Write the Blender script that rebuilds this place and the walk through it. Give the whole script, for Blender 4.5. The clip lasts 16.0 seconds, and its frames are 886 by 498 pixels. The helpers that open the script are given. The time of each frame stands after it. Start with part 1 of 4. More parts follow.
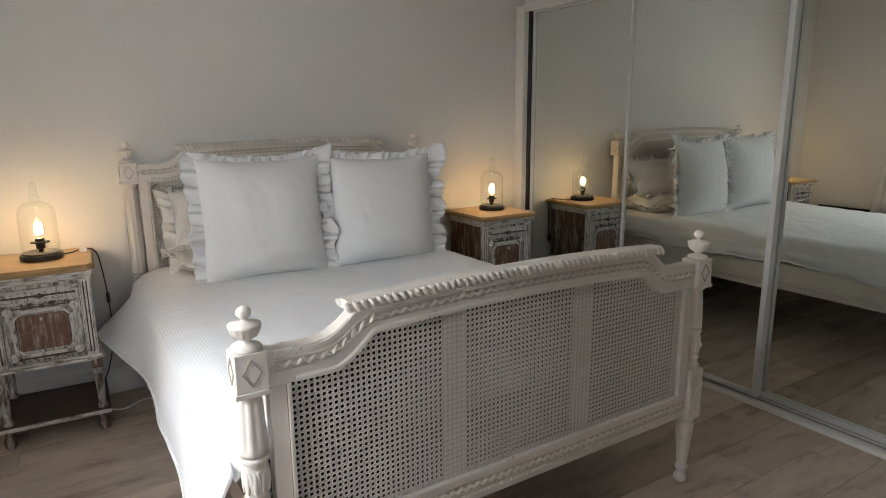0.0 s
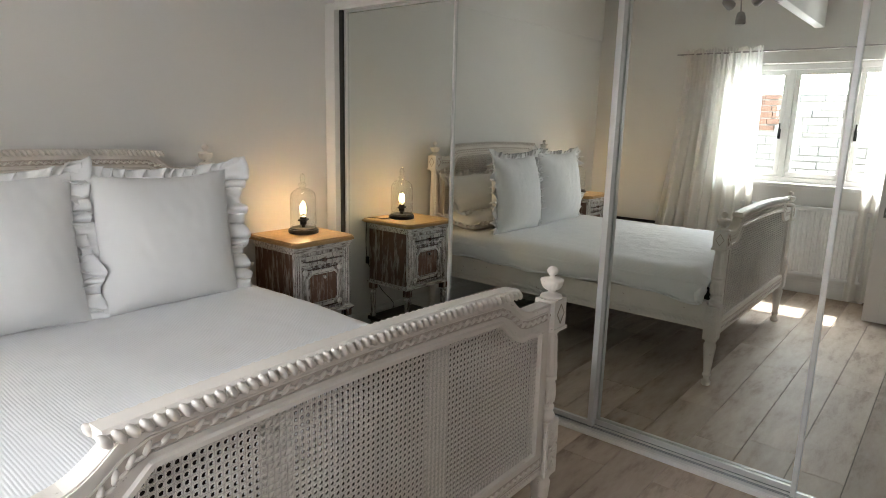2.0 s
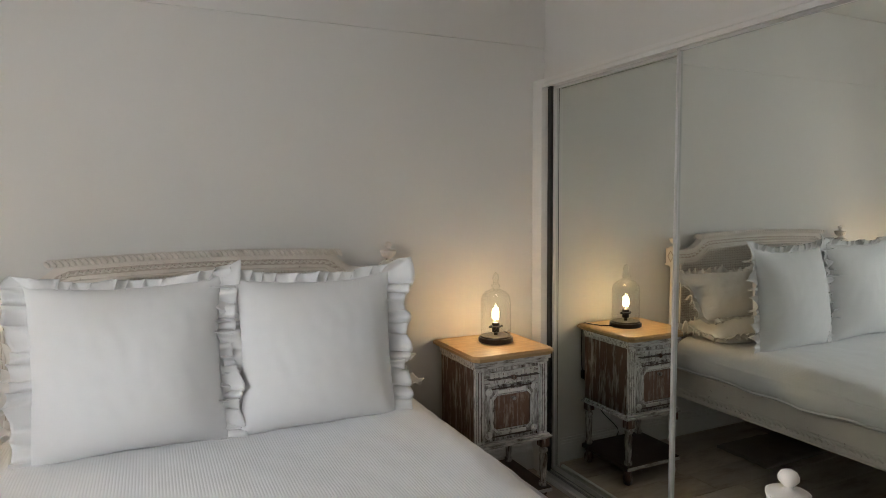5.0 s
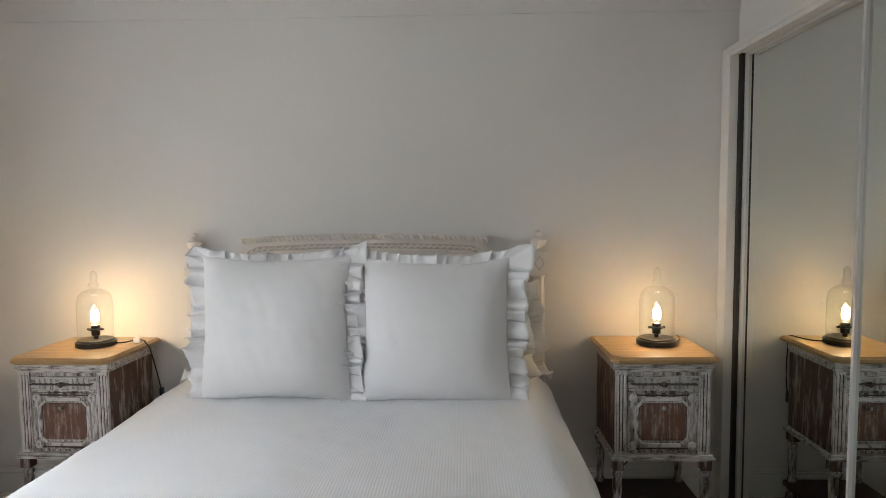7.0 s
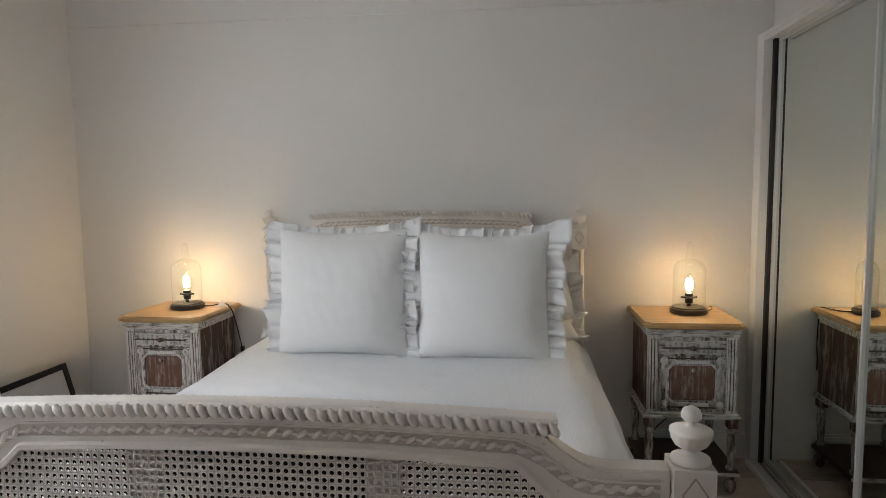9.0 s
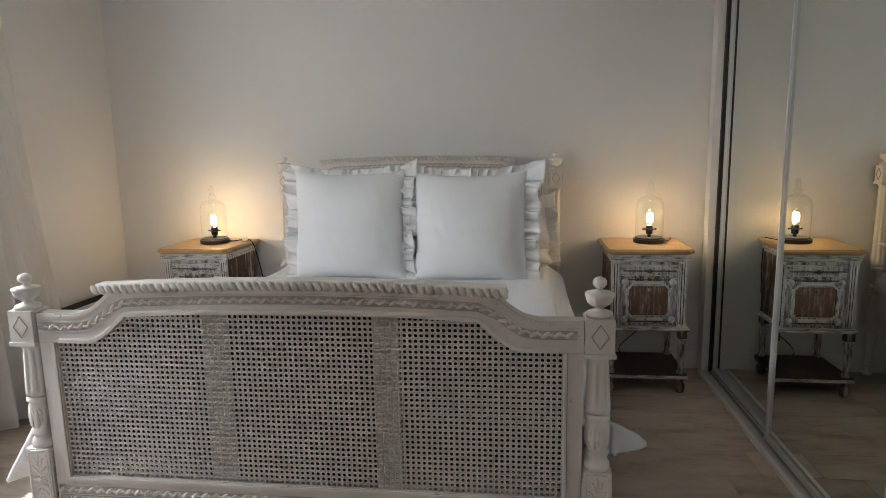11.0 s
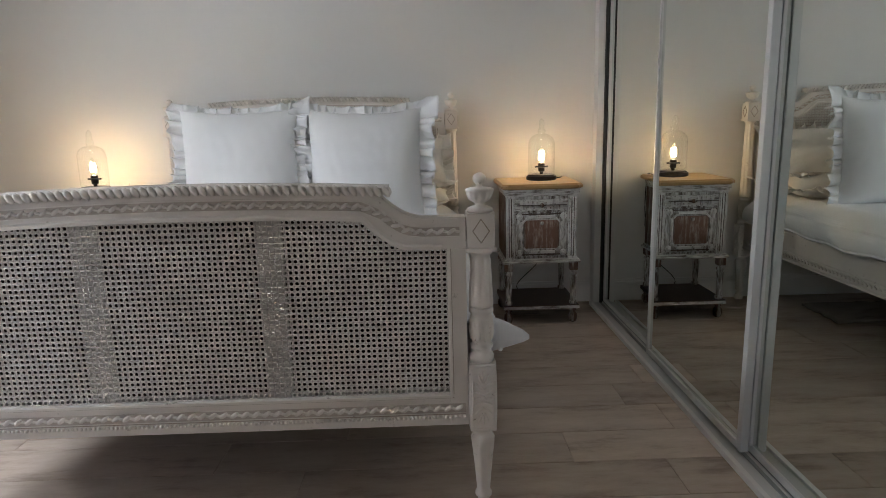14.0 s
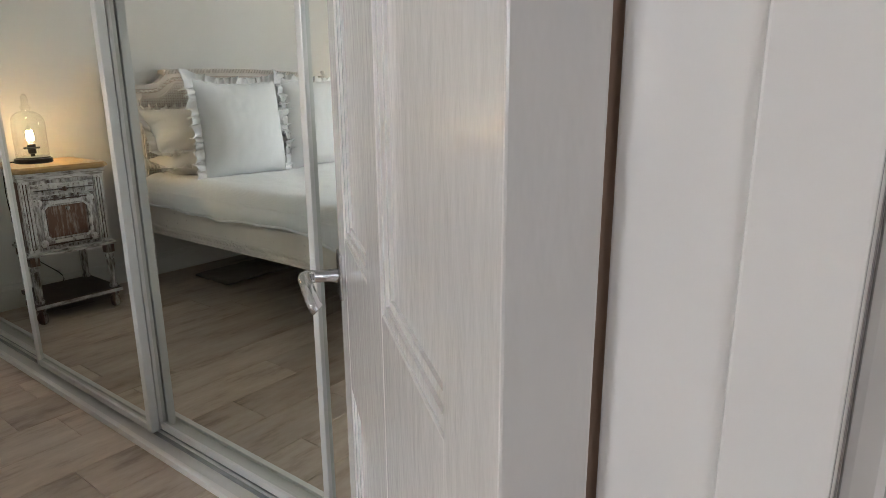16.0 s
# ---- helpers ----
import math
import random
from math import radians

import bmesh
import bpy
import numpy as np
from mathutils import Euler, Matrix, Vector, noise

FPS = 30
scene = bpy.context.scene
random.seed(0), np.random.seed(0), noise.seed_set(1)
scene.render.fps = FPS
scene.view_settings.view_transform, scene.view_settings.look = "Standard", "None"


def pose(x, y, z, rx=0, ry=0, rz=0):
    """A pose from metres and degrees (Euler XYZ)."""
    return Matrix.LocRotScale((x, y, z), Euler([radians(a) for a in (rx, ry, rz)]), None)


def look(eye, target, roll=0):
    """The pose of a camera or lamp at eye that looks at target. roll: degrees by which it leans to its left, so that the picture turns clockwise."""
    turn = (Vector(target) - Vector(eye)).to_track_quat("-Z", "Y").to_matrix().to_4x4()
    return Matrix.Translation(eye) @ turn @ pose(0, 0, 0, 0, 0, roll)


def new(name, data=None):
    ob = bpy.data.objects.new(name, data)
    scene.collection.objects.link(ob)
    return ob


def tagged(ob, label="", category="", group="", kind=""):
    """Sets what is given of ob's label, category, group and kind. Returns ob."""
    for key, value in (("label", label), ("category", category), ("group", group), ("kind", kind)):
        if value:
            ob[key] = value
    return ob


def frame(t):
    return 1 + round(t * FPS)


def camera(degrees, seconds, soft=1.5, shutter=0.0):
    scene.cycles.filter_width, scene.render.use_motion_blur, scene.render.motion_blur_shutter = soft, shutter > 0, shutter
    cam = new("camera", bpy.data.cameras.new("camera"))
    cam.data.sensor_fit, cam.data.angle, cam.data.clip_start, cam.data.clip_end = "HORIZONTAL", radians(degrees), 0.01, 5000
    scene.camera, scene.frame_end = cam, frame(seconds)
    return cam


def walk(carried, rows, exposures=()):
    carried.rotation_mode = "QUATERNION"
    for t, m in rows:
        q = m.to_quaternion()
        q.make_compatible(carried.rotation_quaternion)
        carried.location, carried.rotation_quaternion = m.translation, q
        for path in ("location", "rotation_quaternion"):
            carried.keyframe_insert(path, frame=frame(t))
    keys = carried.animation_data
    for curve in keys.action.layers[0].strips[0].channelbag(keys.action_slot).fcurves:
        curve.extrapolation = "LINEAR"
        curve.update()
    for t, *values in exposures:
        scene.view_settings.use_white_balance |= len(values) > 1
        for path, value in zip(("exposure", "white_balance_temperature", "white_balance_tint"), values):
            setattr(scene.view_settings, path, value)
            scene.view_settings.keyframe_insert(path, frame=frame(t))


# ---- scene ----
cam = camera(70.7, 16.0, soft=0.8)
PATH = [
    (0, (-1.147, -1.358, 1.416), (-0.107, 0.297, 0.993), -0.5),
    (0.5, (-1.118, -1.338, 1.411), (-0.074, 0.314, 0.985), -0.4),
    (1, (-1.049, -1.2, 1.405), (0.103, 0.379, 0.981), 0.4),
    (1.5, (-0.97, -1.008, 1.426), (0.431, 0.357, 1.008), 1.3),
    (2, (-0.915, -0.948, 1.445), (0.595, 0.301, 1.044), 1.4),
    (2.5, (-0.898, -0.937, 1.476), (0.638, 0.291, 1.113), 1.4),
    (3, (-0.882, -0.884, 1.505), (0.632, 0.387, 1.202), 0.9),
    (3.5, (-0.844, -0.806, 1.535), (0.55, 0.609, 1.299), 0.3),
    (4, (-0.67, -0.738, 1.535), (0.542, 0.843, 1.35), -0.1),
    (4.2, (-0.574, -0.721, 1.528), (0.549, 0.925, 1.352), -0.2),
    (6.3, (0.3, -0.698, 1.425), (0.599, 1.275, 1.301), -0.7),
    (6.5, (0.372, -0.736, 1.419), (0.528, 1.254, 1.297), -0.7),
    (7, (0.457, -0.821, 1.417), (0.396, 1.173, 1.277), -0.5),
    (7.5, (0.454, -0.843, 1.412), (0.343, 1.148, 1.266), -0.5),
    (8, (0.434, -0.846, 1.4), (0.294, 1.143, 1.244), -0.3),
    (8.5, (0.473, -0.914, 1.389), (0.277, 1.069, 1.223), -0.6),
    (8.7, (0.483, -0.994, 1.393), (0.262, 0.987, 1.219), -0.6),
    (10.8, (0.611, -1.567, 1.349), (0.357, 0.392, 1.041), -1.1),
    (11, (0.608, -1.587, 1.335), (0.364, 0.372, 1.013), -1.1),
    (11.5, (0.612, -1.602, 1.247), (0.383, 0.353, 0.894), -1.4),
    (12, (0.63, -1.608, 1.18), (0.423, 0.344, 0.8), -1.6),
    (12.5, (0.641, -1.616, 1.14), (0.454, 0.337, 0.75), -1.7),
    (13, (0.647, -1.619, 1.126), (0.485, 0.335, 0.733), -1.8),
    (13.5, (0.657, -1.621, 1.132), (0.551, 0.336, 0.737), -1.8),
    (14, (0.685, -1.635, 1.134), (0.717, 0.324, 0.734), -1.5),
    (14.5, (0.727, -1.653, 1.136), (1.002, 0.285, 0.727), -1.0),
    (15, (0.756, -1.652, 1.137), (1.353, 0.209, 0.713), -1.3),
    (15.5, (0.783, -1.633, 1.128), (1.893, -0.032, 0.674), -1.4),
    (16, (0.786, -1.667, 1.13), (2.329, -0.492, 0.642), -0.4),
]
walk(cam, [(t, look(eye, target, roll)) for t, eye, target, roll in PATH],
     [(0, 1.27, 6280, 11), (1, 1.4, 6300, 11), (2.2, 1.75, 6300, 11), (4, 1.62, 6380, 11), (7, 1.62, 6050, 11), (8.7, 1.57, 6080, 11), (11, 1.55, 6100, 11), (12, 1.72, 6100, 11), (13, 1.58, 5980, 11), (14, 1.66, 5900, 11), (14.5, 1.95, 5900, 11), (15.3, 2.35, 5950, 11), (16, 2.25, 6200, 11)])

# ---- world and light ----
world = bpy.data.worlds.new("world")
scene.world = world
world.use_nodes = True
_wt = world.node_tree
_sky = _wt.nodes.new("ShaderNodeTexSky")
_sky.sky_type, _sky.sun_disc = "NISHITA", False
_sky.sun_elevation, _sky.sun_rotation = radians(60), radians(-95)
_wt.links.new(_sky.outputs[0], _wt.nodes["Background"].inputs[0])
_wt.nodes["Background"].inputs[1].default_value = 0.15
sun = new("sun", bpy.data.lights.new("sun", "SUN"))
sun.data.energy, sun.data.angle, sun.data.color = 4.4, radians(0.5), (1.0, 0.95, 0.88)
sun.matrix_world = look((-8, 0.6, 10), (-8 + 5.0, 0.6 - 0.25, 10 - 8.66))
win = new("window_light", bpy.data.lights.new("window_light", "AREA"))
win.data.shape, win.data.size, win.data.size_y, win.data.energy = "RECTANGLE", 1.8, 1.5, 92
win.data.color = (0.93, 0.97, 1.0)
win.matrix_world = look((-3.15, 0.115, 2.45), (-1.6, 0.115, 1.40))
for _y, _w, _e in ((0.735, 0.22, 6), (-0.46, 0.30, 7)):
    side = new("window_light", bpy.data.lights.new("window_light", "AREA"))
    side.data.shape, side.data.size, side.data.size_y, side.data.energy = "RECTANGLE", _w, 1.0, _e
    side.data.color = (0.94, 0.97, 1.0)
    side.matrix_world = look((-2.16, _y, 1.5), (0, _y, 1.5))
# added fill lamp at an assumed landing window, brightens footboard and door
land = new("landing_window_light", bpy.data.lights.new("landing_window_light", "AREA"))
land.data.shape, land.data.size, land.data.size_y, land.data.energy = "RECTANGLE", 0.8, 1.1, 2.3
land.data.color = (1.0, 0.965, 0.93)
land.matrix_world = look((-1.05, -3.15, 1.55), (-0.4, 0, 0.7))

WALL_L, WALL_R, WALL_H, WALL_B = -1.95, 1.76, 2.16, -1.53
CEIL = 2.76


# ---- materials ----
def mat(name, color, rough=0.5, metal=0.0, scale=6.0, amount=0.06, fine=120.0, bump=0.05, stretch=(1, 1, 1), spec=0.5):
    """A paint-like surface with broad stains, fine grain and relief."""
    m = bpy.data.materials.new(name)
    m.use_nodes = True
    nt = m.node_tree
    b = nt.nodes["Principled BSDF"]
    tc = nt.nodes.new("ShaderNodeTexCoord")
    mp = nt.nodes.new("ShaderNodeMapping")
    mp.inputs["Scale"].default_value = stretch
    nt.links.new(tc.outputs["Object"], mp.inputs[0])
    n1 = nt.nodes.new("ShaderNodeTexNoise")
    n1.inputs["Scale"].default_value, n1.inputs["Detail"].default_value = scale, 5
    n2 = nt.nodes.new("ShaderNodeTexNoise")
    n2.inputs["Scale"].default_value, n2.inputs["Detail"].default_value = fine, 3
    for n in (n1, n2):
        nt.links.new(mp.outputs[0], n.inputs["Vector"])
    mix = nt.nodes.new("ShaderNodeMix")
    mix.data_type = "RGBA"
    dark = tuple(c * (1 - amount * 2.5) for c in color)
    lite = tuple(min(1, c * (1 + amount)) for c in color)
    mix.inputs["A"].default_value, mix.inputs["B"].default_value = (*dark, 1), (*lite, 1)
    nt.links.new(n1.outputs["Fac"], mix.inputs["Factor"])
    nt.links.new(mix.outputs["Result"], b.inputs["Base Color"])
    bp = nt.nodes.new("ShaderNodeBump")
    bp.inputs["Strength"].default_value, bp.inputs["Distance"].default_value = bump, 0.004
    nt.links.new(n2.outputs["Fac"], bp.inputs["Height"])
    nt.links.new(bp.outputs[0], b.inputs["Normal"])
    b.inputs["Roughness"].default_value, b.inputs["Metallic"].default_value = rough, metal
    b.inputs["Specular IOR Level"].default_value = spec
    return m


def worn(name, paint, under, level, scale=18, stretch=(1, 1, 1), rough=0.6, soft=0.08, bump=0.3):
    """Paint rubbed through to what lies under it."""
    m = mat(name, paint, rough, 0, 7, 0.06, 90, 0.1)
    nt = m.node_tree
    b = nt.nodes["Principled BSDF"]
    base = b.inputs["Base Color"].links[0].from_socket
    tc = nt.nodes.new("ShaderNodeTexCoord")
    mp = nt.nodes.new("ShaderNodeMapping")
    mp.inputs["Scale"].default_value = stretch
    nt.links.new(tc.outputs["Object"], mp.inputs[0])
    n = nt.nodes.new("ShaderNodeTexNoise")
    n.inputs["Scale"].default_value, n.inputs["Detail"].default_value, n.inputs["Roughness"].default_value = scale, 8, 0.65
    nt.links.new(mp.outputs[0], n.inputs["Vector"])
    r = nt.nodes.new("ShaderNodeMapRange")
    r.inputs["From Min"].default_value, r.inputs["From Max"].default_value = level - soft, level + soft
    nt.links.new(n.outputs["Fac"], r.inputs["Value"])
    g = nt.nodes.new("ShaderNodeTexNoise")
    g.inputs["Scale"].default_value, g.inputs["Detail"].default_value = 40, 4
    nt.links.new(mp.outputs[0], g.inputs["Vector"])
    um = nt.nodes.new("ShaderNodeMix")
    um.data_type = "RGBA"
    um.inputs["A"].default_value, um.inputs["B"].default_value = (*[c * 0.55 for c in under], 1), (*[c * 1.5 for c in under], 1)
    nt.links.new(g.outputs["Fac"], um.inputs["Factor"])
    mix = nt.nodes.new("ShaderNodeMix")
    mix.data_type = "RGBA"
    nt.links.new(r.outputs[0], mix.inputs["Factor"])
    nt.links.new(base, mix.inputs["A"])
    nt.links.new(um.outputs["Result"], mix.inputs["B"])
    nt.links.new(mix.outputs["Result"], b.inputs["Base Color"])
    bp = nt.nodes.new("ShaderNodeBump")
    bp.inputs["Strength"].default_value, bp.inputs["Distance"].default_value, bp.invert = bump, 0.001, True
    nt.links.new(r.outputs[0], bp.inputs["Height"])
    nt.links.new(bp.outputs[0], b.inputs["Normal"])
    return m


def cloth(name, color, scale=700, bump=0.15, rib=0.0, sheer=0.0):
    """Woven linen; rib: spacing of raised ribs in metres."""
    m = mat(name, color, 0.9, 0, 3, 0.02, scale, bump, spec=0.2)
    nt = m.node_tree
    b = nt.nodes["Principled BSDF"]
    b.inputs["Sheen Weight"].default_value = 0.25
    if rib:
        tc = nt.nodes.new("ShaderNodeTexCoord")
        w = nt.nodes.new("ShaderNodeTexWave")
        w.wave_type, w.bands_direction = "BANDS", "X"
        w.inputs["Scale"].default_value, w.inputs["Distortion"].default_value = 0.314 / rib, 0.15
        nt.links.new(tc.outputs["Object"], w.inputs["Vector"])
        bp = nt.nodes.new("ShaderNodeBump")
        bp.inputs["Strength"].default_value, bp.inputs["Distance"].default_value = 0.35, 0.0015
        old = b.inputs["Normal"].links[0].from_socket
        nt.links.new(w.outputs["Fac"], bp.inputs["Height"])
        nt.links.new(old, bp.inputs["Normal"])
        nt.links.new(bp.outputs[0], b.inputs["Normal"])
    if sheer:
        tr = nt.nodes.new("ShaderNodeBsdfTranslucent")
        tr.inputs[0].default_value = (0.9, 0.88, 0.84, 1)
        mx = nt.nodes.new("ShaderNodeMixShader")
        mx.inputs[0].default_value = sheer
        nt.links.new(b.outputs[0], mx.inputs[1])
        nt.links.new(tr.outputs[0], mx.inputs[2])
        nt.links.new(mx.outputs[0], nt.nodes["Material Output"].inputs[0])
    return m


def woven(name, color):
    """Painted cane: dark slits run between the strands and across the knots of each cell."""
    m = mat(name, color, 0.6, 0, 9, 0.07, 400, 0.2)
    nt = m.node_tree
    b = nt.nodes["Principled BSDF"]
    base = b.inputs["Base Color"].links[0].from_socket
    at = nt.nodes.new("ShaderNodeAttribute")
    at.attribute_name = "cell"
    sep = nt.nodes.new("ShaderNodeSeparateXYZ")
    nt.links.new(at.outputs["Vector"], sep.inputs[0])

    def calc(op, a, c=None):
        n = nt.nodes.new("ShaderNodeMath")
        n.operation = op
        for k, v in enumerate((a, c)):
            if v is None:
                continue
            if isinstance(v, (int, float)):
                n.inputs[k].default_value = v
            else:
                nt.links.new(v, n.inputs[k])
        return n.outputs[0]

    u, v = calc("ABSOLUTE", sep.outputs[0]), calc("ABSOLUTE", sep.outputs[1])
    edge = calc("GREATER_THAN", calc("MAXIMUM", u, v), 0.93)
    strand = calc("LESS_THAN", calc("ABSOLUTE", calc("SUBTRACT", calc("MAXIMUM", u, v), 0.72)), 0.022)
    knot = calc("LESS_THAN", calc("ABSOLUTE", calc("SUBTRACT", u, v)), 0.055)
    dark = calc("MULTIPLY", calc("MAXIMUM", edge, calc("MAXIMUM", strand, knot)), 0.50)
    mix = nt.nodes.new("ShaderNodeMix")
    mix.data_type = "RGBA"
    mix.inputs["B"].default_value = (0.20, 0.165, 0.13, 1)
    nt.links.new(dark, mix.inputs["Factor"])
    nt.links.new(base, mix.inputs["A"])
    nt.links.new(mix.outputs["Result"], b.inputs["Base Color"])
    return m


def plank_material():
    m = mat("floor_plank", (0.30, 0.24, 0.19), 0.52, 0, 2.2, 0.2, 60, 0.06, (0.5, 2.5, 1), spec=0.25)
    nt = m.node_tree
    b = nt.nodes["Principled BSDF"]
    base = b.inputs["Base Color"].links[0].from_socket
    info = nt.nodes.new("ShaderNodeObjectInfo")
    geo = nt.nodes.new("ShaderNodeNewGeometry")
    off = nt.nodes.new("ShaderNodeVectorMath")
    off.operation = "MULTIPLY_ADD"
    off.inputs[1].default_value = (1, 1, 1)
    comb = nt.nodes.new("ShaderNodeCombineXYZ")
    mul = nt.nodes.new("ShaderNodeMath")
    mul.operation = "MULTIPLY"
    mul.inputs[1].default_value = 37.0
    nt.links.new(info.outputs["Random"], mul.inputs[0])
    nt.links.new(mul.outputs[0], comb.inputs[0])
    nt.links.new(mul.outputs[0], comb.inputs[2])
    nt.links.new(geo.outputs["Position"], off.inputs[0])
    nt.links.new(comb.outputs[0], off.inputs[2])
    mp = nt.nodes.new("ShaderNodeMapping")
    mp.inputs["Scale"].default_value = (1.9, 6.5, 1)
    nt.links.new(off.outputs[0], mp.inputs[0])
    n = nt.nodes.new("ShaderNodeTexNoise")
    n.inputs["Scale"].default_value, n.inputs["Detail"].default_value, n.inputs["Roughness"].default_value = 1.5, 9, 0.68
    nt.links.new(mp.outputs[0], n.inputs["Vector"])
    ramp = nt.nodes.new("ShaderNodeValToRGB")
    e = ramp.color_ramp.elements
    e[0].position, e[0].color = 0.33, (0.33, 0.255, 0.20, 1)
    e[1].position, e[1].color = 0.66, (0.60, 0.495, 0.41, 1)
    e2 = ramp.color_ramp.elements.new(0.46)
    e2.color = (0.50, 0.40, 0.32, 1)
    nt.links.new(n.outputs["Fac"], ramp.inputs[0])
    hs = nt.nodes.new("ShaderNodeHueSaturation")
    mr = nt.nodes.new("ShaderNodeMapRange")
    mr.inputs["To Min"].default_value, mr.inputs["To Max"].default_value = 0.84, 1.12
    nt.links.new(info.outputs["Random"], mr.inputs["Value"])
    nt.links.new(mr.outputs[0], hs.inputs["Value"])
    nt.links.new(ramp.outputs[0], hs.inputs["Color"])
    nt.links.new(hs.outputs[0], b.inputs["Base Color"])
    return m


def plain(name, color, rough=0.4, metal=0.0, emit=0.0, trans=0.0, ior=1.45):
    m = bpy.data.materials.new(name)
    m.use_nodes = True
    b = m.node_tree.nodes["Principled BSDF"]
    b.inputs["Base Color"].default_value = (*color, 1)
    b.inputs["Roughness"].default_value, b.inputs["Metallic"].default_value = rough, metal
    b.inputs["Transmission Weight"].default_value, b.inputs["IOR"].default_value = trans, ior
    if emit:
        b.inputs["Emission Color"].default_value, b.inputs["Emission Strength"].default_value = (*color, 1), emit
    return m


def thin_glass(name, tint=(0.97, 0.98, 0.97)):
    """Clear thin glass: lets all light through and mirrors a little of it."""
    m = bpy.data.materials.new(name)
    m.use_nodes = True
    nt = m.node_tree
    tr, gl, mx, fr = (nt.nodes.new("ShaderNode" + n) for n in ("BsdfTransparent", "BsdfGlossy", "MixShader", "LayerWeight"))
    tr.inputs[0].default_value = (*tint, 1)
    gl.inputs["Roughness"].default_value = 0.02
    fr.inputs["Blend"].default_value = 0.13
    nt.links.new(fr.outputs["Facing"], mx.inputs[0])
    nt.links.new(tr.outputs[0], mx.inputs[1])
    nt.links.new(gl.outputs[0], mx.inputs[2])
    nt.links.new(mx.outputs[0], nt.nodes["Material Output"].inputs[0])
    return m


WALLP = mat("wall_paint", (0.76, 0.735, 0.70), 0.85, 0, 1.3, 0.02, 45, 0.12)
CEILP = mat("ceiling_paint", (0.80, 0.79, 0.76), 0.9, 0, 2, 0.02, 60, 0.08)
TRIM = mat("trim_paint", (0.78, 0.76, 0.73), 0.35, 0, 3, 0.03, 60, 0.04)
DOORP = mat("door_gloss", (0.80, 0.77, 0.745), 0.16, 0, 4, 0.03, 60, 0.25, (1, 1, 0.35))
CREAM = worn("cream_paint", (0.79, 0.73, 0.665), (0.26, 0.20, 0.15), 0.685, 30, (1, 1, 1), 0.5, 0.04)
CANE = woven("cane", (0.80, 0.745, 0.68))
CANE_SHADE = mat("cane_shade", (0.035, 0.024, 0.016), 0.7, 0, 9, 0.1, 300, 0.2)
PATINA = mat("dark_wax", (0.47, 0.40, 0.325), 0.6, 0, 12, 0.15, 120, 0.1)
WAX_SHADED = mat("wax_shaded_cream", (0.60, 0.525, 0.45), 0.55, 0, 12, 0.1, 120, 0.1)
LINEN = cloth("white_linen", (0.84, 0.83, 0.82), 900, 0.2)
LINEN2 = cloth("cream_linen", (0.80, 0.77, 0.72), 700, 0.2)
SPREAD = cloth("ribbed_cotton", (0.82, 0.82, 0.83), 500, 0.1, rib=0.009)
SHEER = cloth("curtain_voile", (0.86, 0.84, 0.80), 800, 0.1, sheer=0.55)
LIMED = worn("limewashed_wood", (0.64, 0.61, 0.57), (0.085, 0.056, 0.040), 0.505, 9, (7, 7, 1.5), 0.65, 0.11)
LIMED_EDGE = worn("limewashed_edge", (0.68, 0.65, 0.61), (0.10, 0.066, 0.046), 0.60, 11, (6, 6, 1.7), 0.65, 0.09)
LIMED_ACROSS = worn("limewashed_moulding", (0.66, 0.63, 0.59), (0.10, 0.066, 0.046), 0.56, 10, (1.5, 7, 7), 0.65, 0.10)
LIMED_SIDE = worn("rubbed_wood", (0.47, 0.43, 0.385), (0.115, 0.058, 0.036), 0.415, 8, (5.5, 5.5, 0.9), 0.6, 0.09)
SHELFM = worn("dark_shelf", (0.075, 0.045, 0.032), (0.20, 0.16, 0.13), 0.66, 7, (2, 2, 2), 0.45, 0.06)
BROWN = worn("brown_panel", (0.17, 0.085, 0.052), (0.40, 0.33, 0.28), 0.575, 9, (5, 5, 1.0), 0.5, 0.09)
OAK = mat("honey_oak", (0.50, 0.315, 0.135), 0.33, 0, 5, 0.22, 70, 0.08, (1.5, 12, 12))
MIRROR = plain("mirror", (0.77, 0.80, 0.765), 0.0, 1.0)
ALU = plain("white_aluminium", (0.64, 0.635, 0.615), 0.34, 0.25)
GROOVE = plain("grey_aluminium", (0.34, 0.35, 0.35), 0.35, 0.5)
DARK = mat("near_black", (0.03, 0.028, 0.026), 0.7)
BLACK = mat("black_metal", (0.018, 0.016, 0.015), 0.3, 0, 8, 0.1)
CHROME = plain("chrome", (0.62, 0.62, 0.64), 0.16, 1.0)
STEEL = plain("brushed_nickel", (0.42, 0.40, 0.385), 0.28, 1.0)
GLASS = thin_glass("clear_glass")
BULB = plain("bulb_glow", (1.0, 0.70, 0.36), 0.3, 0, 26)
MATBROWN = mat("brown_felt", (0.26, 0.22, 0.18), 0.9)
MATT = mat("mattress_ticking", (0.06, 0.058, 0.056), 0.9)
RADP = mat("radiator_enamel", (0.82, 0.82, 0.81), 0.4)
GAP = mat("underlay", (0.07, 0.055, 0.045), 0.9)
STONE = mat("whitewashed_stone", (0.78, 0.77, 0.74), 0.9, 0, 3, 0.1, 30, 0.5)
BRICK = mat("red_brick", (0.52, 0.32, 0.24), 0.9, 0, 6, 0.15, 40, 0.4)
RAWWOOD = mat("bare_wood", (0.45, 0.31, 0.23), 0.7, 0, 8, 0.15, 60, 0.1)
MORTAR = mat("grey_mortar", (0.50, 0.48, 0.45), 0.95, 0, 5, 0.1, 40, 0.3)
PLANK = plank_material()


